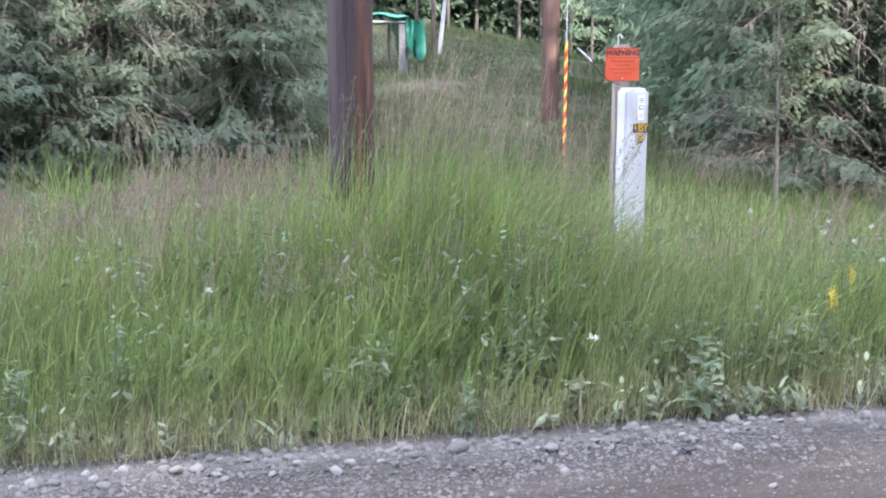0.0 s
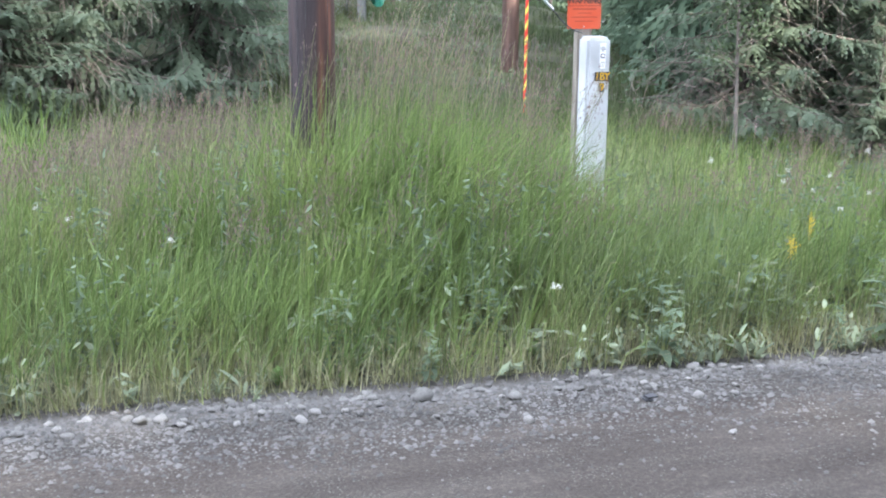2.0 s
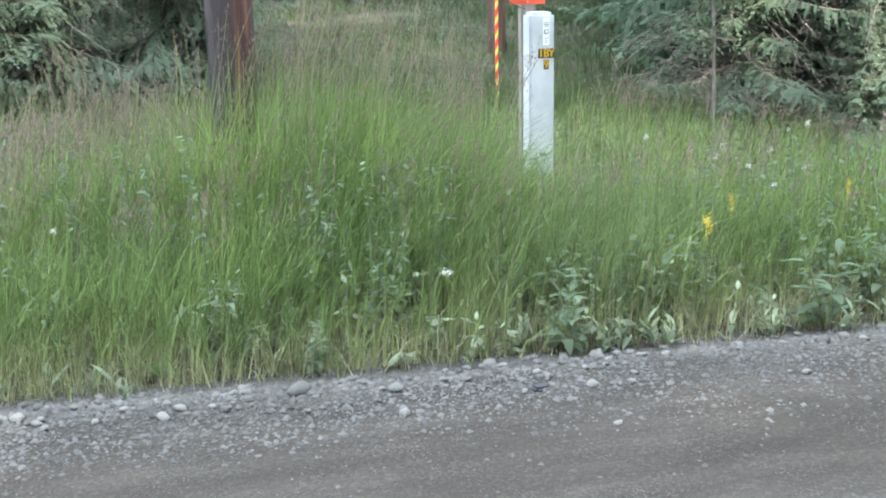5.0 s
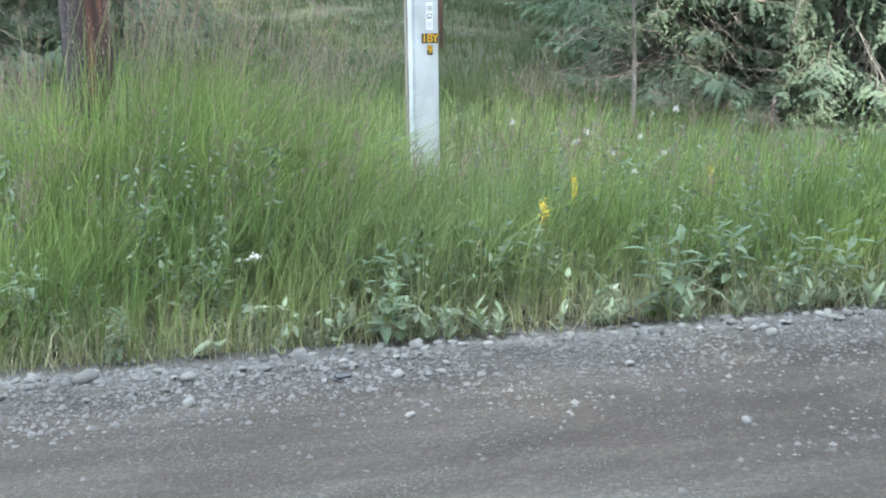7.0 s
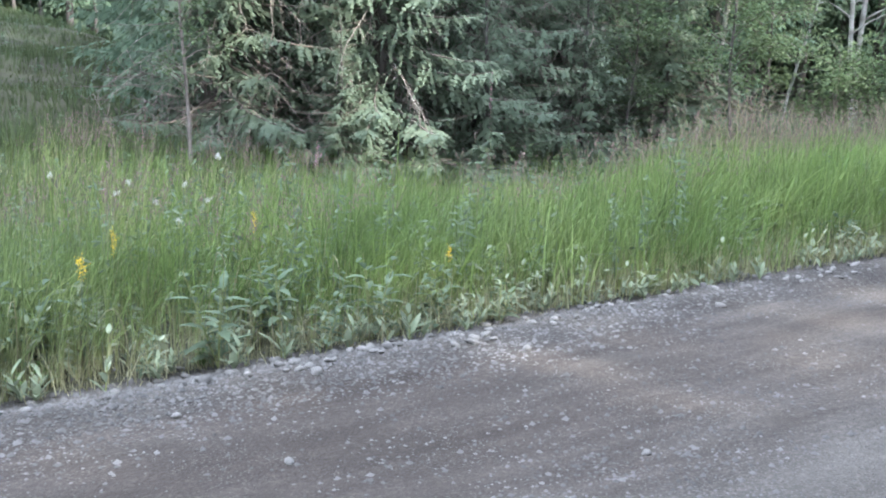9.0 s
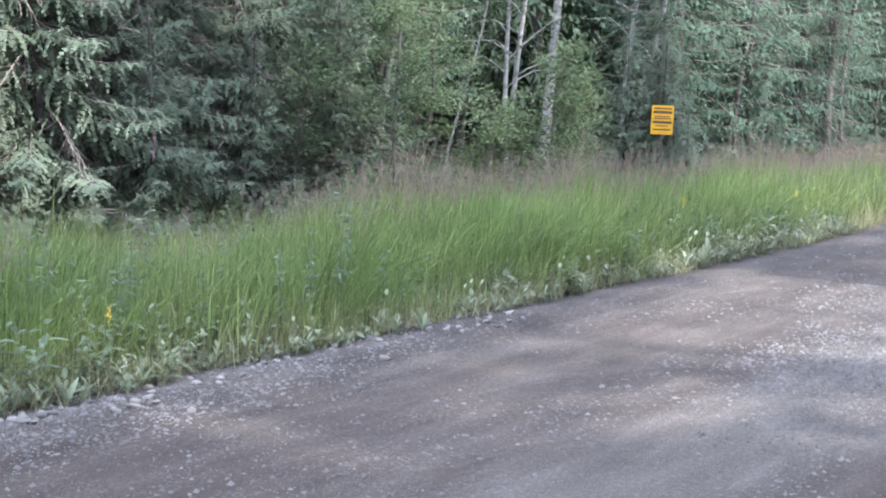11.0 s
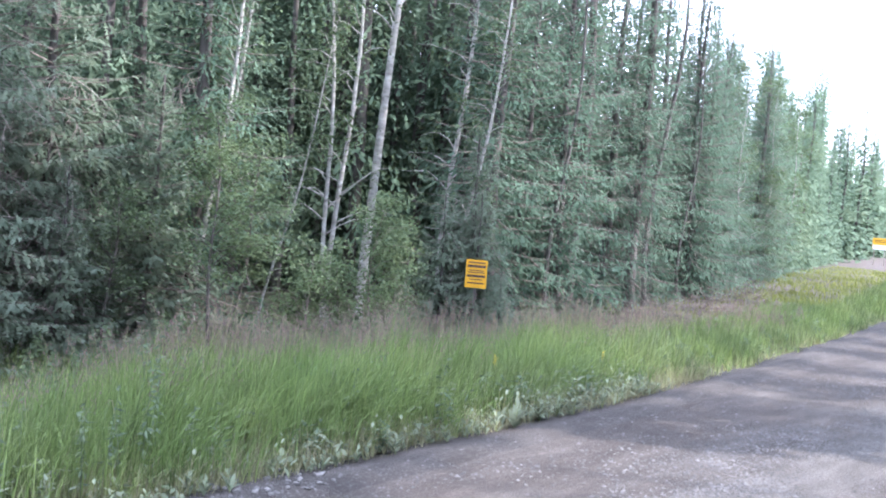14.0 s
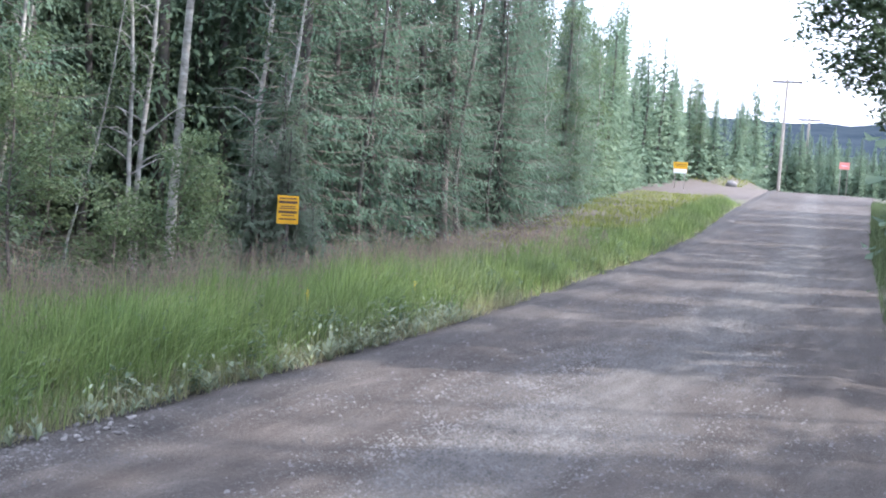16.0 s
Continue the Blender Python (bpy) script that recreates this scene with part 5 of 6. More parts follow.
def undergrowth(name, n, x0, x1, l0, l1, hmin, hmax, size, per, seed, mat, label):
    """Leafy upright stems among the grass: willowherb and vetch, too many to count."""
    rng = np.random.default_rng(seed)
    x, l = rng.uniform(x0, x1, n), rng.uniform(l0, l1, n)
    keep = wave(x + seed, l * 1.7, 1.6) + rng.uniform(-0.6, 0.6, n) > 0.0
    x, l = x[keep], l[keep]
    y = edge_left(x) + l
    n = len(x)
    h = rng.uniform(hmin, hmax, n) * np.clip(verge_height(x, y) / 0.7, 0.5, 1.2)
    lean = rng.normal(0, 0.12, (n, 2))
    t = rng.uniform(0.2, 1.0, (n, per))
    c = np.stack([x[:, None] + lean[:, :1] * h[:, None] * t, y[:, None] + lean[:, 1:] * h[:, None] * t, height(x, y)[:, None] + h[:, None] * t], -1)
    v, f = leaf_quads(c.reshape(-1, 3), size, rng, 0.6, 0.14)
    st = Heap()
    s = np.linspace(0, 1, 3)
    for k in range(n):
        b = np.array([x[k], y[k], height(x[k], y[k])])
        st.add(*tube_np(b + s[:, None] * h[k] * np.array([lean[k, 0], lean[k, 1], 1]), [0.004, 0.003, 0.001], 3))
    hp = Heap()
    hp.add(v, f)
    hp.add(np.concatenate(st.v), np.concatenate(st.f))
    return tagged(hp.part(name, mat), label, "plant", kind="stuff")


undergrowth("leafy_weeds", 560, -4, 9, 0.35, 3.2, 0.5, 0.95, 0.062, 32, 95, M["weed"], "leafy green willowherb stems among the grass")
undergrowth("leafy_weeds", 420, -3, 16, 0.1, 0.8, 0.2, 0.4, 0.1, 14, 96, M["weed_pale"], "dusty grey-green leafy weeds near the gravel")
undergrowth("leafy_weeds", 700, 9, 30, 0.3, 2.6, 0.3, 0.6, 0.085, 18, 97, M["weed"], "leafy green willowherb stems among the grass")
undergrowth("forest_shrubs", 900, 9.5, 26, 3.6, 8.5, 0.5, 1.3, 0.085, 34, 99, M["leaf"], "leafy green shrubs under the wood's edge")
undergrowth("trail_weeds", 900, 1.5, 10, 5.5, 22, 0.2, 0.5, 0.08, 14, 98, M["weed"], "low leafy weeds over the cleared trail")


def flower(kind, seed, h, mat, label, umbels, size):
    rng = np.random.default_rng(seed)
    ob = tagged(new(kind), label, "flower")
    st, hd = Heap(), Heap()
    top = np.array([rng.normal(0, 0.03), rng.normal(0, 0.03), h])
    s = np.linspace(0, 1, 5)
    path = top[None] * s[:, None]
    st.add(*tube_np(path, np.full(5, 0.0022), 4))
    for u in range(umbels):
        if kind == "yarrow":
            c = top + np.array([rng.normal(0, size), rng.normal(0, size), rng.normal(0, 0.006)])
            st.add(*tube_np(np.stack([top - [0, 0, 0.05], c]), [0.0015, 0.001], 3))
            n, spread = 14, np.array([0.014, 0.014, 0.003])
        else:
            t = rng.uniform(0.72, 1.02) if kind == "fireweed" else rng.uniform(0.9, 1.02)
            c = top * t + np.array([rng.normal(0, size), rng.normal(0, size), 0])
            n, spread = 12, np.array([0.014, 0.014, 0.02])
        p = c + rng.normal(0, 1, (n, 3)) * spread
        v, f = leaf_quads(p, 0.014, rng, 0.4)
        hd.add(v, f)
    st.part("stem", M["stem"], ob)
    tagged(hd.part("flower_head", mat, ob), kind="stuff")
    return ob


yarrow = flower("yarrow", 91, 0.5, M["petal_white"], "flat white yarrow flower on a thin stem", 9, 0.02)
golden = flower("goldenrod", 92, 0.55, M["petal_yellow"], "yellow flower spike among green weeds", 11, 0.022)
pink = flower("fireweed", 93, 0.8, M["petal_pink"], "faded pink fireweed spike in the grass", 9, 0.018)
for src, group, places in (
        (yarrow, "white yarrow in the verge", ((2.21, 5.81, 0.50), (0.25, 6.68, 0.63), (4.66, 6.72, 0.71), (4.9, 7.14, 0.9), (4.47, 7.07, 0.67), (-0.13, 9.9, 0.55), (4.2, 7.0, 0.75), (4.35, 7.2, 0.78), (4.5, 6.8, 0.6), (4.75, 7.3, 0.72), (-0.3, 7.4, 0.62), (-0.5, 7.9, 0.6), (0.3, 9.0, 0.75), (4.0, 7.6, 0.8))),
        (golden, "yellow flowers in the verge", ((3.65, 6.02, 0.62), (3.9, 6.2, 0.6), (5.82, 5.85, 0.4), (4.9, 6.6, 0.55), (12.5, 6.2, 0.5), (14.6, 6.0, 0.45))),
        (pink, "pink fireweed in the grass", ((6.1, 8.1, 0.85), (4.35, 7.7, 0.65), (3.0, 8.6, 0.95), (8.3, 9.0, 0.9), (5.0, 8.8, 0.8)))):
    for x, y, z in places:
        base = 0.5 if src is yarrow else 0.55 if src is golden else 0.8
        g = float(height(x, y))
        m = pose(x, y, g, 0, 0, random.uniform(0, 360)) @ Matrix.Diagonal((0.6, 0.6, max(0.2, (z - g) / base), 1))
        tagged(src, group=group)
        if src.name in used:
            copy_thing(src, m)
        else:
            used.add(src.name)
            src.matrix_basis = m


def dry_stalk(seed, h):
    """A bleached dead stem, bent over near its top."""
    rng = np.random.default_rng(seed)
    ob = tagged(new("dry_stalk"), "bleached tan dead stalk bent over in the grass", "plant", "dry stalks in the verge")
    s = np.linspace(0, 1, 8)
    az, bow = rng.uniform(0, 6.28), rng.uniform(0.1, 0.35)
    path = np.stack([np.cos(az) * h * bow * s ** 2, np.sin(az) * h * bow * s ** 2, h * (s - 0.25 * bow * s ** 3)], -1)
    v, f = tube_np(path, 0.0045 * (1 - 0.5 * s), 5)
    part_np("stem", v, f, M["dry_grass"], ob, smooth=True)
    e = path[-1]
    tip = np.stack([e, e + [0.05 * np.cos(az), 0.05 * np.sin(az), 0.0], e + [0.11 * np.cos(az), 0.11 * np.sin(az), -0.06]])
    v, f = tube_np(tip, [0.003, 0.003, 0.001], 4)
    part_np("bent_tip", v, f, M["dry_grass"], ob, smooth=True)
    return ob


for i, (x, y, h) in enumerate(((3.35, 6.05, 0.5), (3.42, 6.1, 0.36), (4.45, 6.25, 0.62), (4.52, 6.2, 0.4), (3.9, 6.0, 0.42), (5.3, 6.3, 0.55), (2.6, 6.3, 0.5), (0.6, 6.1, 0.35), (6.4, 6.1, 0.5), (7.8, 6.3, 0.6))):
    dry_stalk(300 + i, h).matrix_basis = pose(x, y, float(height(x, y)), random.uniform(-8, 8), random.uniform(-14, 14), 0)


# ---- stones ----
def stone_mesh(name, seed, mat):
    bm = bmesh.new()
    bmesh.ops.create_icosphere(bm, subdivisions=2, radius=1.0)
    for v in bm.verts:
        q = noise.noise(v.co * 1.3 + Vector((seed * 7.1, 0, 0)))
        v.co *= 1 + 0.35 * q
        v.co.z *= 0.68
    for f in bm.faces:
        f.smooth = True
    me = bpy.data.meshes.new(name)
    bm.to_mesh(me)
    bm.free()
    me.materials.append(mat)
    return me


shapes = [stone_mesh("stone", i, M["stone"]) for i in range(5)]
random.seed(21)
stones = [(1.40, 5.52, 0.05), (0.04, 5.53, 0.035), (0.13, 5.52, 0.035), (1.85, 5.43, 0.038), (2.37, 5.68, 0.04), (2.94, 5.68, 0.04), (4.12, 5.50, 0.04), (4.58, 5.68, 0.035), (5.63, 5.36, 0.03), (2.74, 4.86, 0.02), (4.07, 4.44, 0.022), (5.4, 3.7, 0.022)]
stones += [(random.uniform(-1.5, 9), 5.65 + random.gauss(-0.1, 0.14), random.uniform(0.011, 0.03)) for _ in range(275)]
for i, (x, y, r) in enumerate(stones):
    ob = new("stone", random.choice(shapes))
    ob.matrix_basis = pose(x, y, float(road_level(x, y)) + r * 0.25, random.uniform(-20, 20), random.uniform(-20, 20), random.uniform(0, 360)) @ Matrix.Diagonal((r * random.uniform(0.9, 1.4), r, r * random.uniform(0.8, 1.1), 1))
    tagged(ob, "rounded pale grey stone on the gravel shoulder", "stone", "stones on the shoulder")
cap = part("bottle_cap", block(0, 0, 0, 0.09, 0.06, 0.035, 0.012), M["black_iron"])
cap.matrix_basis = pose(2.52, 5.31, 0.03, 8, 4, 20)
tagged(cap, "small dark lump lying on the gravel", "debris")


def gravel():
    """Loose gravel: many small faceted stones, thickest on the shoulder."""
    rng = np.random.default_rng(33)
    n1, n2, n3, n4 = 27000, 20000, 36000, 30000
    x = np.concatenate([10 - 13 * np.sqrt(rng.uniform(0, 1, n1)), rng.uniform(-2, 13, n2), rng.uniform(3, 16, n3), rng.uniform(9, 30, n4)])
    y = np.concatenate([edge_left(x[:n1]) - 0.3 + rng.normal(0, 0.24, n1), rng.uniform(0.2, 5.4, n2), edge_left(x[n1 + n2:n1 + n2 + n3]) - rng.normal(2.75, 0.6, n3), edge_left(x[n1 + n2 + n3:]) - np.where(rng.uniform(0, 1, n4) < 0.7, rng.normal(2.4, 0.65, n4), rng.uniform(0.2, 5.2, n4))])
    band = wave(x, y * 2.2, 0.9) + 0.6 * wave(x + 3, y * 2, 2.7) + rng.uniform(-0.6, 1.0, len(x)) > 0.1
    ok = band | (np.arange(len(x)) < n1)
    lot = np.repeat([0, 1, 2, 3], (n1, n2, n3, n4))[ok]
    x, y = x[ok], y[ok]
    r = np.clip(rng.lognormal(math.log(0.0064), 0.5, len(x)) * np.where((lot == 0) & (rng.uniform(0, 1, len(x)) < 0.12), 1.9, np.where(lot == 2, 1.12, np.where(lot == 3, 1.6, 1.0))), 0.003, 0.021)
    octa = np.array([[1, 0, 0], [0, 1, 0], [-1, 0, 0], [0, -1, 0], [0.1, 0, 1]], float)
    fc = np.array([[0, 1, 4], [1, 2, 4], [2, 3, 4], [3, 0, 4]])
    v = octa[None] * rng.uniform(0.6, 1.3, (len(x), 5, 3)) * r[:, None, None]
    a = rng.uniform(0, 6.28, len(x))
    c, s = np.cos(a)[:, None], np.sin(a)[:, None]
    v = np.stack([v[..., 0] * c - v[..., 1] * s, v[..., 0] * s + v[..., 1] * c, v[..., 2] * 0.75], -1)
    v += np.stack([x, y, road_level(x, y) + r * 0.1], -1)[:, None]
    F = (np.arange(len(x))[:, None, None] * 5 + fc[None]).reshape(-1, 3)
    return tagged(part_np("loose_gravel", v.reshape(-1, 3), F, M["gravel"]), "loose grey gravel scattered on the road", "gravel", kind="stuff")


gravel()


def brush_line():
    """Dead twigs and brush lying along the wood's edge."""
    rng = np.random.default_rng(34)
    h = Heap()
    for _ in range(1700):
        x = rng.uniform(6, 34)
        y = treeline(x) - 0.9 + rng.normal(0, 0.45) - (0.6 if x > 24 else 0)
        z = float(height(x, y)) + rng.uniform(0.02, 0.95 if x < 15 else 0.4)
        az, ln = rng.uniform(0, 6.28), rng.uniform(0.2, 0.9)
        s = np.linspace(0, 1, 4)
        p = np.stack([x + np.cos(az) * ln * s, y + np.sin(az) * ln * s * 0.6, z + ln * rng.uniform(-0.3, 0.5) * s], -1) + rng.normal(0, 0.02, (4, 3))
        h.add(*tube_np(p, np.linspace(0.007, 0.002, 4), 3))
    return tagged(h.part("dead_brush", M["brush"]), "tangle of grey dead twigs along the trees", "brush", kind="stuff")


brush_line()

# ---- poles, posts and signs ----
def pole(name, x, y, r, H, mat, label, base=None, sides=28):
    ob = new(name)
    tagged(ob, label, "pole")
    z0 = float(height(x, y)) - 0.2 if base is None else base
    n = 14
    s = np.linspace(0, 1, n)
    v, f = tube_np(np.stack([0 * s, 0 * s, H * s], -1), r * (1 - 0.22 * s), sides)
    a = np.arctan2(v[:, 1], v[:, 0])
    dent = 1 + 0.02 * np.sin(a * 5 + v[:, 2] * 0.3) + 0.012 * np.sin(a * 11 + 1)
    v[:, :2] *= dent[:, None]
    part_np("shaft", v, f, mat, ob, smooth=True)
    ob.matrix_basis = pose(x, y, z0, 0.3, -0.4, 0)
    return ob


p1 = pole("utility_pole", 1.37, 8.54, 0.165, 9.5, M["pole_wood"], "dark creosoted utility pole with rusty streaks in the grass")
bm = bmesh.new()
for a, z, ln in ((3.9, 1.5, 1.6), (4.7, 1.2, 1.1), (5.3, 1.7, 1.9), (4.3, 2.3, 0.9), (3.4, 1.3, 1.0)):
    r = 0.165 * (1 - 0.22 * z / 9.5) + 0.0005
    block(r * math.cos(a), r * math.sin(a), z, 0.004, 0.005, ln, bm=bm, m=None)
part("drying_cracks", bm, M["black_iron"], p1)
pole("wooden_pole", 5.57, 16.8, 0.125, 8.5, M["brown_pole"], "slim brown wooden pole standing on the grassy trail")


def pedestal():
    ob = tagged(new("cable_pedestal"), "galvanised square cable pedestal with yellow letter stickers", "pedestal")
    x0, x1, y, top, w = 3.675, 3.875, 9.17, 1.575, 0.2
    zb = float(height(3.7, 9.2)) - 0.1
    body = part("body", block(0, w / 2, (top + zb) / 2, w, w, top - zb, 0.022), M["galvanised"], ob, smooth=False)
    part("cap", block(0, w / 2, top - 0.001, w - 0.05, w - 0.05, 0.008, 0.003), M["galvanised"], ob)
    part("seam", block(0, -0.002, 0.42, w * 0.98, 0.006, 0.012, 0.002), M["steel"], ob)
    note = part("notice", block(0.03, -0.0025, 1.43, 0.05, 0.003, 0.2), M["sticker_white"], ob, "white printed notice")
    bm = bmesh.new()
    for z, h, wd in ((1.50, 0.006, 0.038), (1.485, 0.008, 0.04), (1.47, 0.005, 0.036), (1.38, 0.004, 0.036), (1.365, 0.004, 0.03), (1.35, 0.004, 0.034)):
        block(0.03, -0.005, z, wd, 0.002, h, bm=bm)
    block(0.03, -0.005, 1.43, 0.034, 0.002, 0.036, bm=bm)
    tagged(part("print", bm, M["print_dark"], note), kind="stuff")
    bm = bmesh.new()
    block(0.03, -0.0062, 1.432, 0.022, 0.002, 0.02, bm=bm)
    part("emblem", bm, M["sticker_white"], note)
    for i, (ch, px, pz) in enumerate((("1", -0.012, 1.265), ("B", 0.03, 1.265), ("Y", 0.072, 1.265), ("9", 0.03, 1.178))):
        tile = part("letter_sticker", block(px, -0.0025, pz, 0.0415, 0.003, 0.074), M["black_iron"], ob, "black sticker tile with a yellow character")
        cu = bpy.data.curves.new("character", "FONT")
        cu.body, cu.size, cu.align_x, cu.align_y, cu.extrude, cu.offset = ch, 0.085, "CENTER", "CENTER", 0.0012, 0.0008
        t = new("character", cu)
        deps = bpy.context.evaluated_depsgraph_get()
        me = bpy.data.meshes.new_from_object(t.evaluated_get(deps))
        bpy.data.objects.remove(t)
        me.materials.clear()
        me.materials.append(M["sticker_yellow"])
        t = new("character", me)
        t.parent = tile
        t.matrix_basis = pose(px, -0.0055, pz, 90, 0, 0)
    ob.matrix_basis = pose((x0 + x1) / 2, y, 0, 0, 0, 0)
    return ob


pedestal()


def warning_post():
    ob = tagged(new("warning_post"), "weathered wooden post with an orange warning plate", "sign post")
    zb = float(height(3.7, 9.4)) - 0.1
    part("post", block(3.735, 9.44, (1.92 + zb) / 2, 0.12, 0.09, 1.92 - zb, 0.006), M["grey_wood"], ob)
    sy = 9.385
    plate = part("warning_plate", block(3.72, sy, 1.765, 0.29, 0.004, 0.265, 0.0015), M["orange_sign"], ob, "orange metal warning plate")
    cu = bpy.data.curves.new("warning_text", "FONT")
    cu.body, cu.size, cu.align_x, cu.align_y, cu.extrude, cu.offset = "WARNING", 0.06, "CENTER", "CENTER", 0.0006, 0.0022
    t = new("warning_text", cu)
    me = bpy.data.meshes.new_from_object(t.evaluated_get(bpy.context.evaluated_depsgraph_get()))
    bpy.data.objects.remove(t)
    me.materials.clear()
    me.materials.append(M["ink"])
    t = new("warning_text", me)
    t.parent = plate
    t.matrix_basis = pose(3.72, sy - 0.004, 1.855, 90, 0, 0)
    bm = bmesh.new()
    for bx, bz, bw, bh in ((3.72, 1.892, 0.276, 0.005), (3.72, 1.816, 0.276, 0.005), (3.583, 1.854, 0.005, 0.076), (3.857, 1.854, 0.005, 0.076)):
        block(bx, sy - 0.003, bz, bw, 0.002, bh, bm=bm)
    for i, wd in enumerate((0.2, 0.12, 0.22, 0.16)):
        block(3.72, sy - 0.003, 1.79 - i * 0.032, wd, 0.002, 0.006 if i else 0.01, bm=bm)
    part("small_print", bm, M["ink_red"], plate)
    for z in (1.88, 1.65):
        bm = bmesh.new()
        bmesh.ops.create_cone(bm, segments=10, radius1=0.006, radius2=0.005, depth=0.006, cap_ends=True, matrix=Matrix.Translation((3.72, sy - 0.004, z)) @ Matrix.Rotation(math.pi / 2, 4, "X"))
        part("bolt", bm, M["steel"], plate)
    s = np.linspace(0, 1, 12)
    hook = np.stack([3.70 + 0.02 * (1 - np.cos(np.pi * np.clip((s - 0.45) / 0.5, 0, 1))) * 0.8, 0 * s + 9.44, 1.9 + 0.1 * np.sin(np.pi * 0.5 * np.clip(s / 0.6, 0, 1)) - 0.03 * np.clip((s - 0.75) / 0.25, 0, 1)], -1)
    v, f = tube_np(hook, np.full(12, 0.006), 6)
    part_np("hook", v, f, M["steel"], ob, smooth=True)
    return ob


warning_post()


def stray_wire():
    ob = tagged(new("loose_cable"), "loose dark cable end with a pale clamp beside the post", "cable")
    s = np.linspace(0, 1, 14)
    path = np.stack([3.7 - 0.28 * s, 9.36 - 0.06 * s, 1.6 + 0.12 * s + 0.07 * s ** 2 - 0.02 * np.sin(np.pi * s)], -1)
    v, f = tube_np(path, np.full(14, 0.0045), 6)
    part_np("cable", v, f, M["black_iron"], ob, smooth=True)
    a, b = path[-1], path[-1] + np.array([-0.12, 0.0, 0.11])
    v, f = tube_np(np.stack([a, (a + b) / 2, b]), [0.009, 0.012, 0.008], 8)
    part_np("clamp", v, f, M["steel"], ob, smooth=True)
    return ob


stray_wire()


def guy_marker():
    """Guy wire with a spiral red and yellow guard."""
    ob = tagged(new("guy_wire"), "steel guy wire in a red and yellow striped guard", "guy wire")
    x, y = 4.52, 13.1
    zb = float(height(x, y))
    top = 1.85
    n = 9
    for i in range(n):
        z0, z1 = zb + (top - zb) * i / n, zb + (top - zb) * (i + 1) / n
        zm = z0 + (z1 - z0) * 0.58
        for a, b, c in ((z0, zm, "marker_red"), (zm, z1, "marker_yellow")):
            v, f = tube_np(np.array([[0, 0, a], [0, 0, (a + b) / 2], [0, 0, b]]), [0.017] * 3, 10)
            v[:, 2] += v[:, 0] * 2.2
            part_np("red_band" if c == "marker_red" else "yellow_band", v, f, M[c], ob, smooth=True)
    v, f = tube_np(np.array([[0, 0, zb - 0.1], [0, 0, top], [0.02, 0.05, 4.0], [0.05, 0.12, 8.0]]), [0.008] * 4, 6)
    part_np("wire", v, f, M["steel"], ob, smooth=True)
    ob.matrix_basis = pose(x, y, 0)
    return ob


guy_marker()


def sign_board(name, x, y, z, w, h, face, label, lines, ink, lower=None, posts=True, lower_mat=None, stake=False):
    ob = tagged(new(name), label, "sign")
    board = part("board", block(0, 0, 0, w, 0.012, h, 0.003), M[face], ob)
    if lower:
        part("lower_panel", block(0, -0.009, -h / 2 + lower / 2, w * 0.94, 0.004, lower), M[lower_mat], ob, "white lower panel")
    for lz, lw, lh in lines:
        part("print_bar", block(0, -0.0085, lz * h, lw * w, 0.003, lh * h), M[ink], board)
    g = float(height(x, y))
    if posts:
        for sx in (-0.35, 0.35):
            part("post", block(sx * w, 0.03, (g - z) / 2 + h * 0.2, 0.05, 0.05, z - g + h * 0.4, 0.005), M["grey_wood"], ob)
    if stake:
        part("stake", block(0, 0.03, (g - z) / 2, 0.035, 0.035, z - g + h * 0.5, 0.004), M["bark"], ob)
    az = math.degrees(math.atan2(0 - y, 2 - x)) + 90
    ob.matrix_basis = pose(x, y, z, 0, 0, az)
    return ob


sign_board("posted_sign", 18.58, 10.23, 0.92, 0.34, 0.45, "yellow_sign", "yellow posted sign with dark lettering half hidden by twigs",
           ((0.40, 0.8, 0.05), (0.27, 0.86, 0.09), (0.12, 0.7, 0.035), (0.05, 0.8, 0.035), (-0.08, 0.86, 0.09), (-0.2, 0.6, 0.035), (-0.33, 0.8, 0.05)), "ink", stake=True, posts=False)
sign_board("roadside_sign", 72.8, 17.2, 1.33, 0.8, 0.64, "yellow_sign", "yellow and white sign board before the trees", ((0.3, 0.8, 0.06), (0.15, 0.7, 0.05)), "ink", lower=0.24, lower_mat="sticker_white")
sign_board("red_sign", 112, 12.5, 1.9, 0.85, 0.6, "faded_red", "small faded red sign on a post beyond the rise", ((0.0, 0.6, 0.12),), "ink_grey")


def line_pole(x, y, top, label):
    g = float(height(x, y)) - 0.3
    ob = pole("power_line_pole", x, y, 0.17, top - g, M["grey_wood"], label, base=g, sides=12)
    H = top - g
    bm = block(0, 0, H - 0.35, 0.14, 2.9, 0.24, 0.01)
    part("crossarm", bm, M["bark"], ob)
    for py in (-1.15, -0.5, 0.5, 1.15):
        bm = bmesh.new()
        bmesh.ops.create_cone(bm, segments=8, radius1=0.06, radius2=0.04, depth=0.2, cap_ends=True, matrix=Matrix.Translation((0, py, H - 0.18)))
        part("insulator", bm, M["ink_grey"], ob)
    return ob


line_pole(124.6, 20.0, 10.0, "weathered power pole with a crossarm by the road")
line_pole(162, 23.0, 7.6, "weathered power pole with a crossarm far down the road")


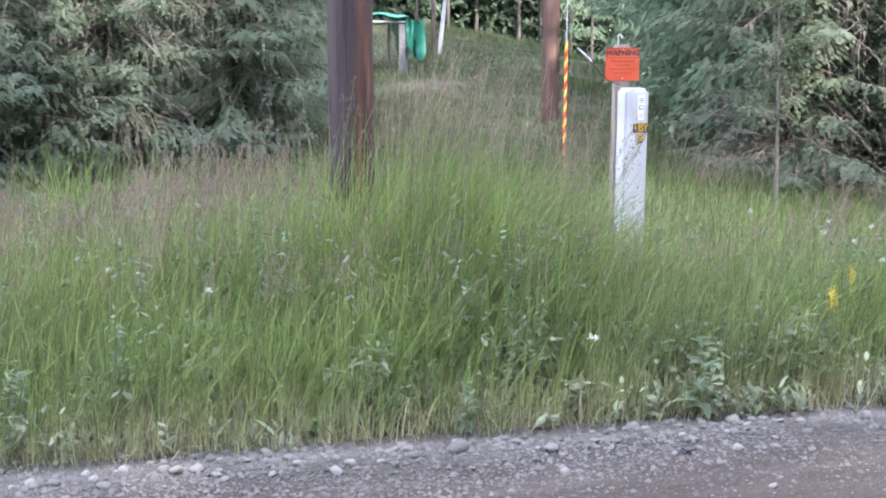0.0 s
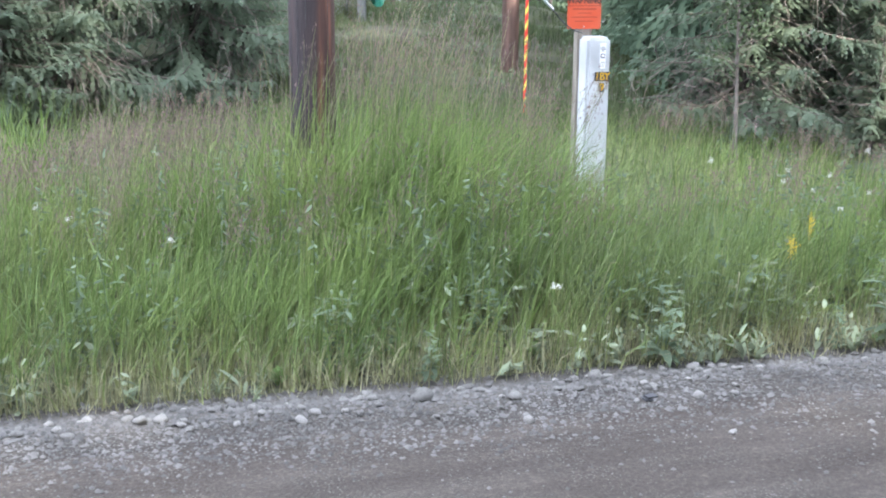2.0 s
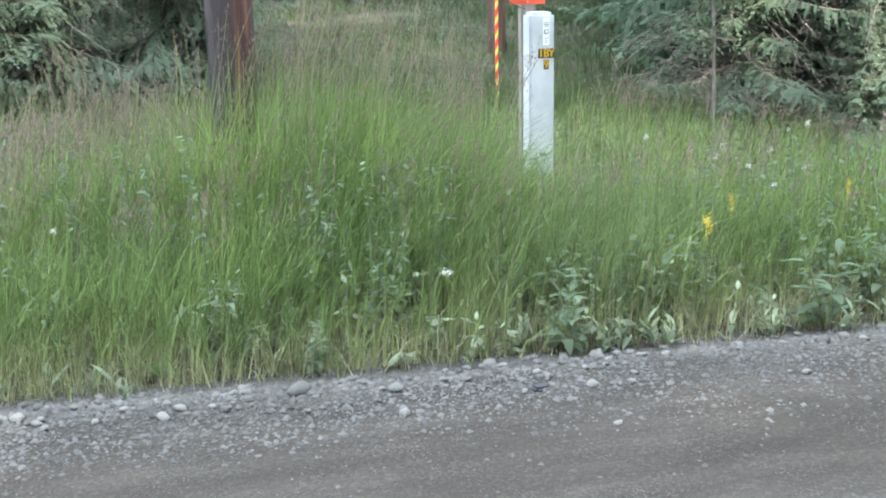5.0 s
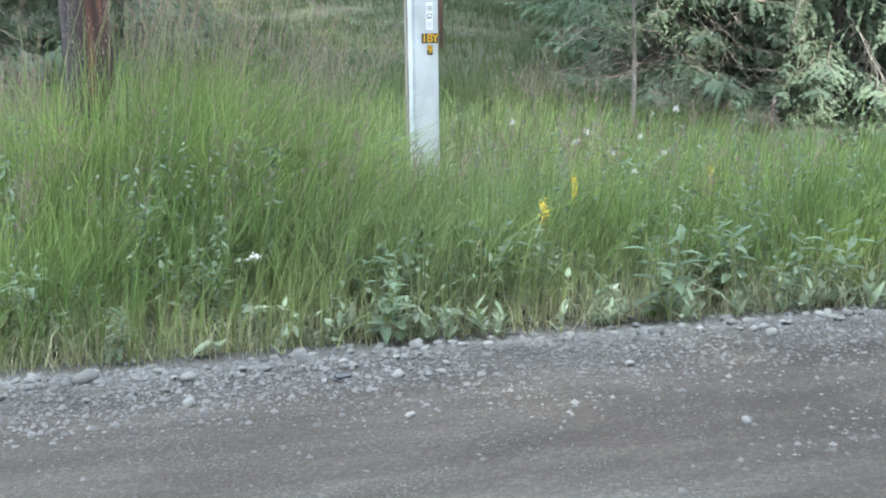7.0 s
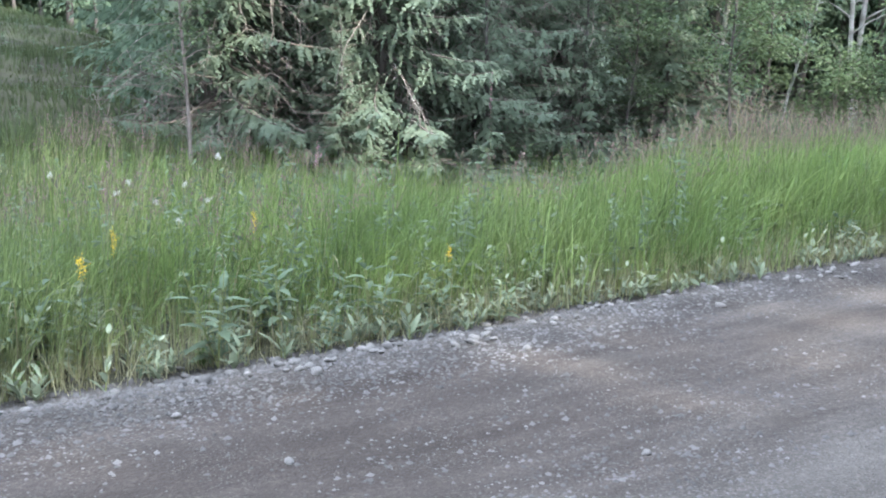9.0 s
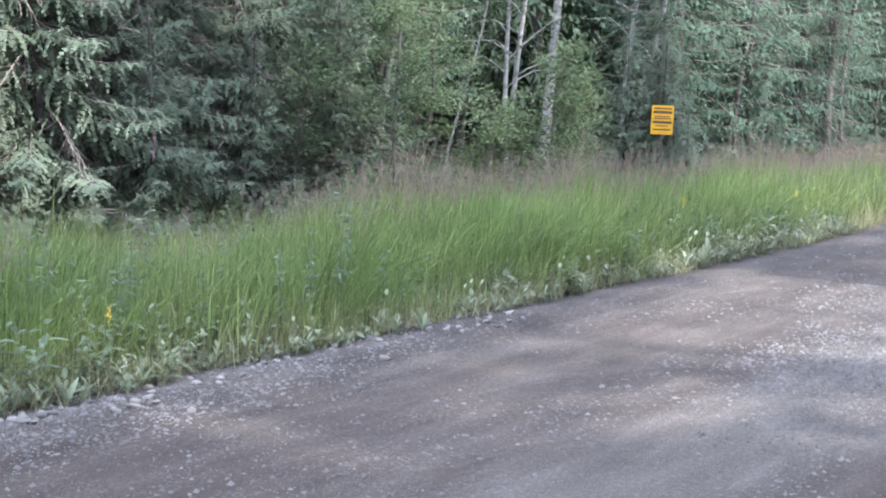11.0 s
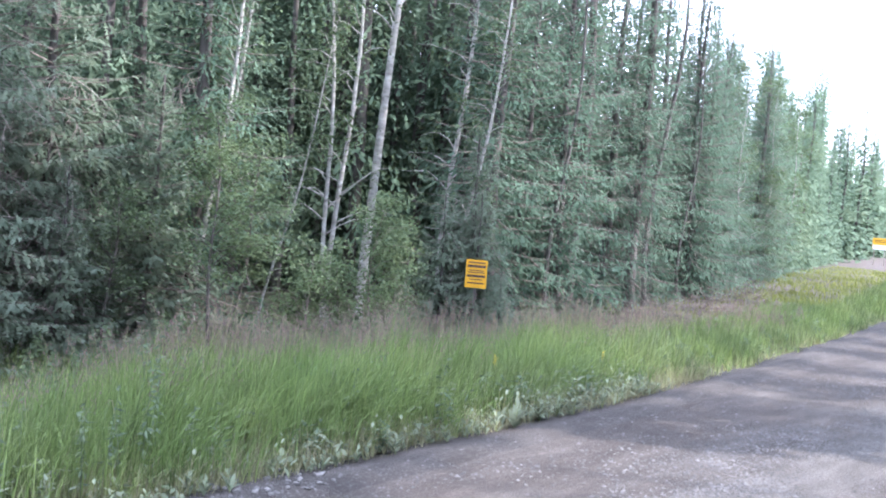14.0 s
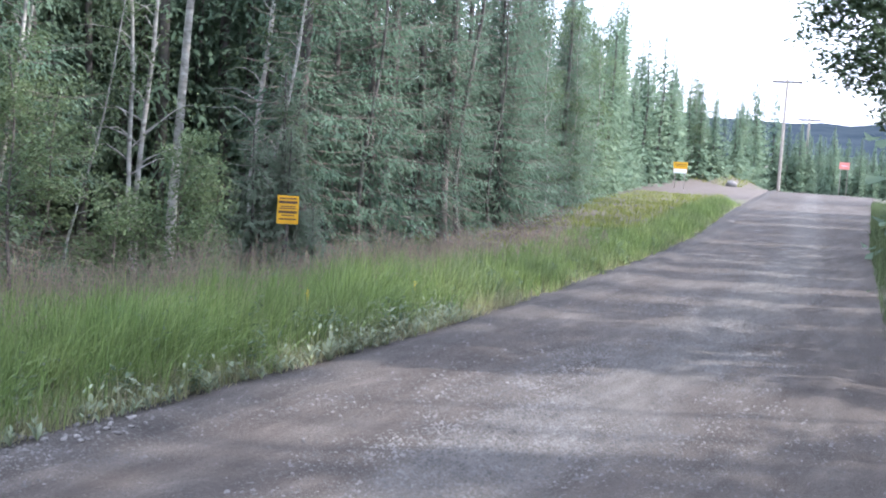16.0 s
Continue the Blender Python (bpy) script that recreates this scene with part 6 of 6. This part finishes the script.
def boulder(x, y, r, label):
    bm = bmesh.new()
    bmesh.ops.create_icosphere(bm, subdivisions=3, radius=r)
    for v in bm.verts:
        v.co *= 1 + 0.3 * noise.noise(v.co * 1.6) + 0.1 * noise.noise(v.co * 5)
        v.co.z *= 0.75
    ob = part("boulder", bm, M["stone"], None, label, True)
    ob.location = (x, y, float(height(x, y)) + r * 0.4)
    return tagged(ob, label, "boulder")


boulder(88, 17.2, 0.42, "large grey-brown boulder beside the side drive")


# ---- kennel with its tarpaulin ----
def kennel():
    ob = tagged(new("dog_kennel"), "low chain-link kennel half covered by a green tarpaulin", "kennel")
    x0, x1, y0, y1 = 3.45, 4.62, 22.5, 24.2
    zb, zt = float(height(4, 22.5)) - 0.03, 2.02
    for x, y in ((x0, y0), (x1, y0), (x1, y1), (x0, y1)):
        v, f = tube_np(np.array([[x, y, zb], [x, y, (zb + zt) / 2], [x, y, zt]]), [0.03] * 3, 8)
        part_np("frame_post", v, f, M["wire"], ob, smooth=True)
    for a, b in (((x0, y0), (x1, y0)), ((x1, y0), (x1, y1)), ((x1, y1), (x0, y1)), ((x0, y1), (x0, y0))):
        for z in (zt,):
            v, f = tube_np(np.array([[*a, z], [(a[0] + b[0]) / 2, (a[1] + b[1]) / 2, z], [*b, z]]), [0.022] * 3, 6)
            part_np("frame_rail", v, f, M["galvanised"], ob, smooth=True)
    part("gate_leaf", block(x1 - 0.085, y0 - 0.045, (zb + zt) / 2 - 0.02, 0.12, 0.02, zt - zb - 0.04), M["wire"], ob, "narrow grey sheet gate leaf")
    mesh = Heap()
    for i in np.arange(-1.2, 1.6, 0.09):
        for sg in (1, -1):
            p, q = np.array([x0 + i if sg > 0 else x1 - i, y0, zb]), np.array([x0 + i + 1.1 if sg > 0 else x1 - i - 1.1, y0, zt])
            t0, t1 = 0.0, 1.0
            for bound, s in ((x0, 1), (x1, -1)):
                da, db = (p[0] - bound) * s, (q[0] - bound) * s
                if da < 0 and db < 0:
                    t1 = -1
                elif da < 0:
                    t0 = max(t0, da / (da - db))
                elif db < 0:
                    t1 = min(t1, da / (da - db))
            if t1 > t0:
                a, b = p + (q - p) * t0, p + (q - p) * t1
                mesh.add(*tube_np(np.stack([a, (a + b) / 2, b]), [0.0022] * 3, 3))
    mesh.part("chain_link", M["wire"], ob)
    nx, ny = 26, 20
    u, w = np.linspace(0, 1, nx), np.linspace(0, 1, ny)
    U, W = np.meshgrid(u, w, indexing="ij")
    X = x0 - 0.1 + U * 1.62
    Y = y0 - 0.12 + W * 1.9
    over = np.clip(X - x1 - 0.02, 0, 1)
    Z = zt + 0.05 + 0.10 * np.sin(U * 3.1) + 0.03 * np.sin(U * 17 + W * 4) * np.cos(W * 9) - over * 2.0
    X = X - over * 0.45 + 0.03 * np.sin(Z * 16)
    front = np.clip(0.12 - W, 0, 1) * 0.25
    Z = Z - front
    v = np.stack([X, Y, Z], -1).reshape(-1, 3)
    part_np("tarpaulin", v, grid(u, w), M["tarp"], ob, smooth=True, label="creased green plastic tarpaulin")
    # the loose flap that hangs past the corner
    S, D = np.meshgrid(np.linspace(0, 1, 14), np.linspace(0, 1, 16), indexing="ij")
    fx = 4.6 + S * (0.36 + 0.05 * D) + 0.03 * D
    fy = y0 - 0.1 + 0.15 * S + 0.06 * np.sin(S * 11 + D * 3) * (0.3 + D)
    fz = zt + 0.06 - 0.05 * S - D * (0.74 - 0.22 * (S - 0.55) ** 2 * 4)
    flap = part_np("tarpaulin_flap", np.stack([fx, fy, fz], -1).reshape(-1, 3), grid(np.arange(14), np.arange(16)), M["tarp"], ob, smooth=True, label="creased green plastic tarpaulin")
    return ob


kennel()
white = pole("pale_stake", 6.2, 26.6, 0.05, 3.4, M["galvanised"], "leaning pale stake at the end of the trail", sides=10)
white.matrix_basis = white.matrix_basis @ pose(0, 0, 0, 0, 6, 0)
pole("grey_stake", 5.95, 26.0, 0.06, 2.2, M["bark"], "short grey wooden stake at the end of the trail", sides=10)
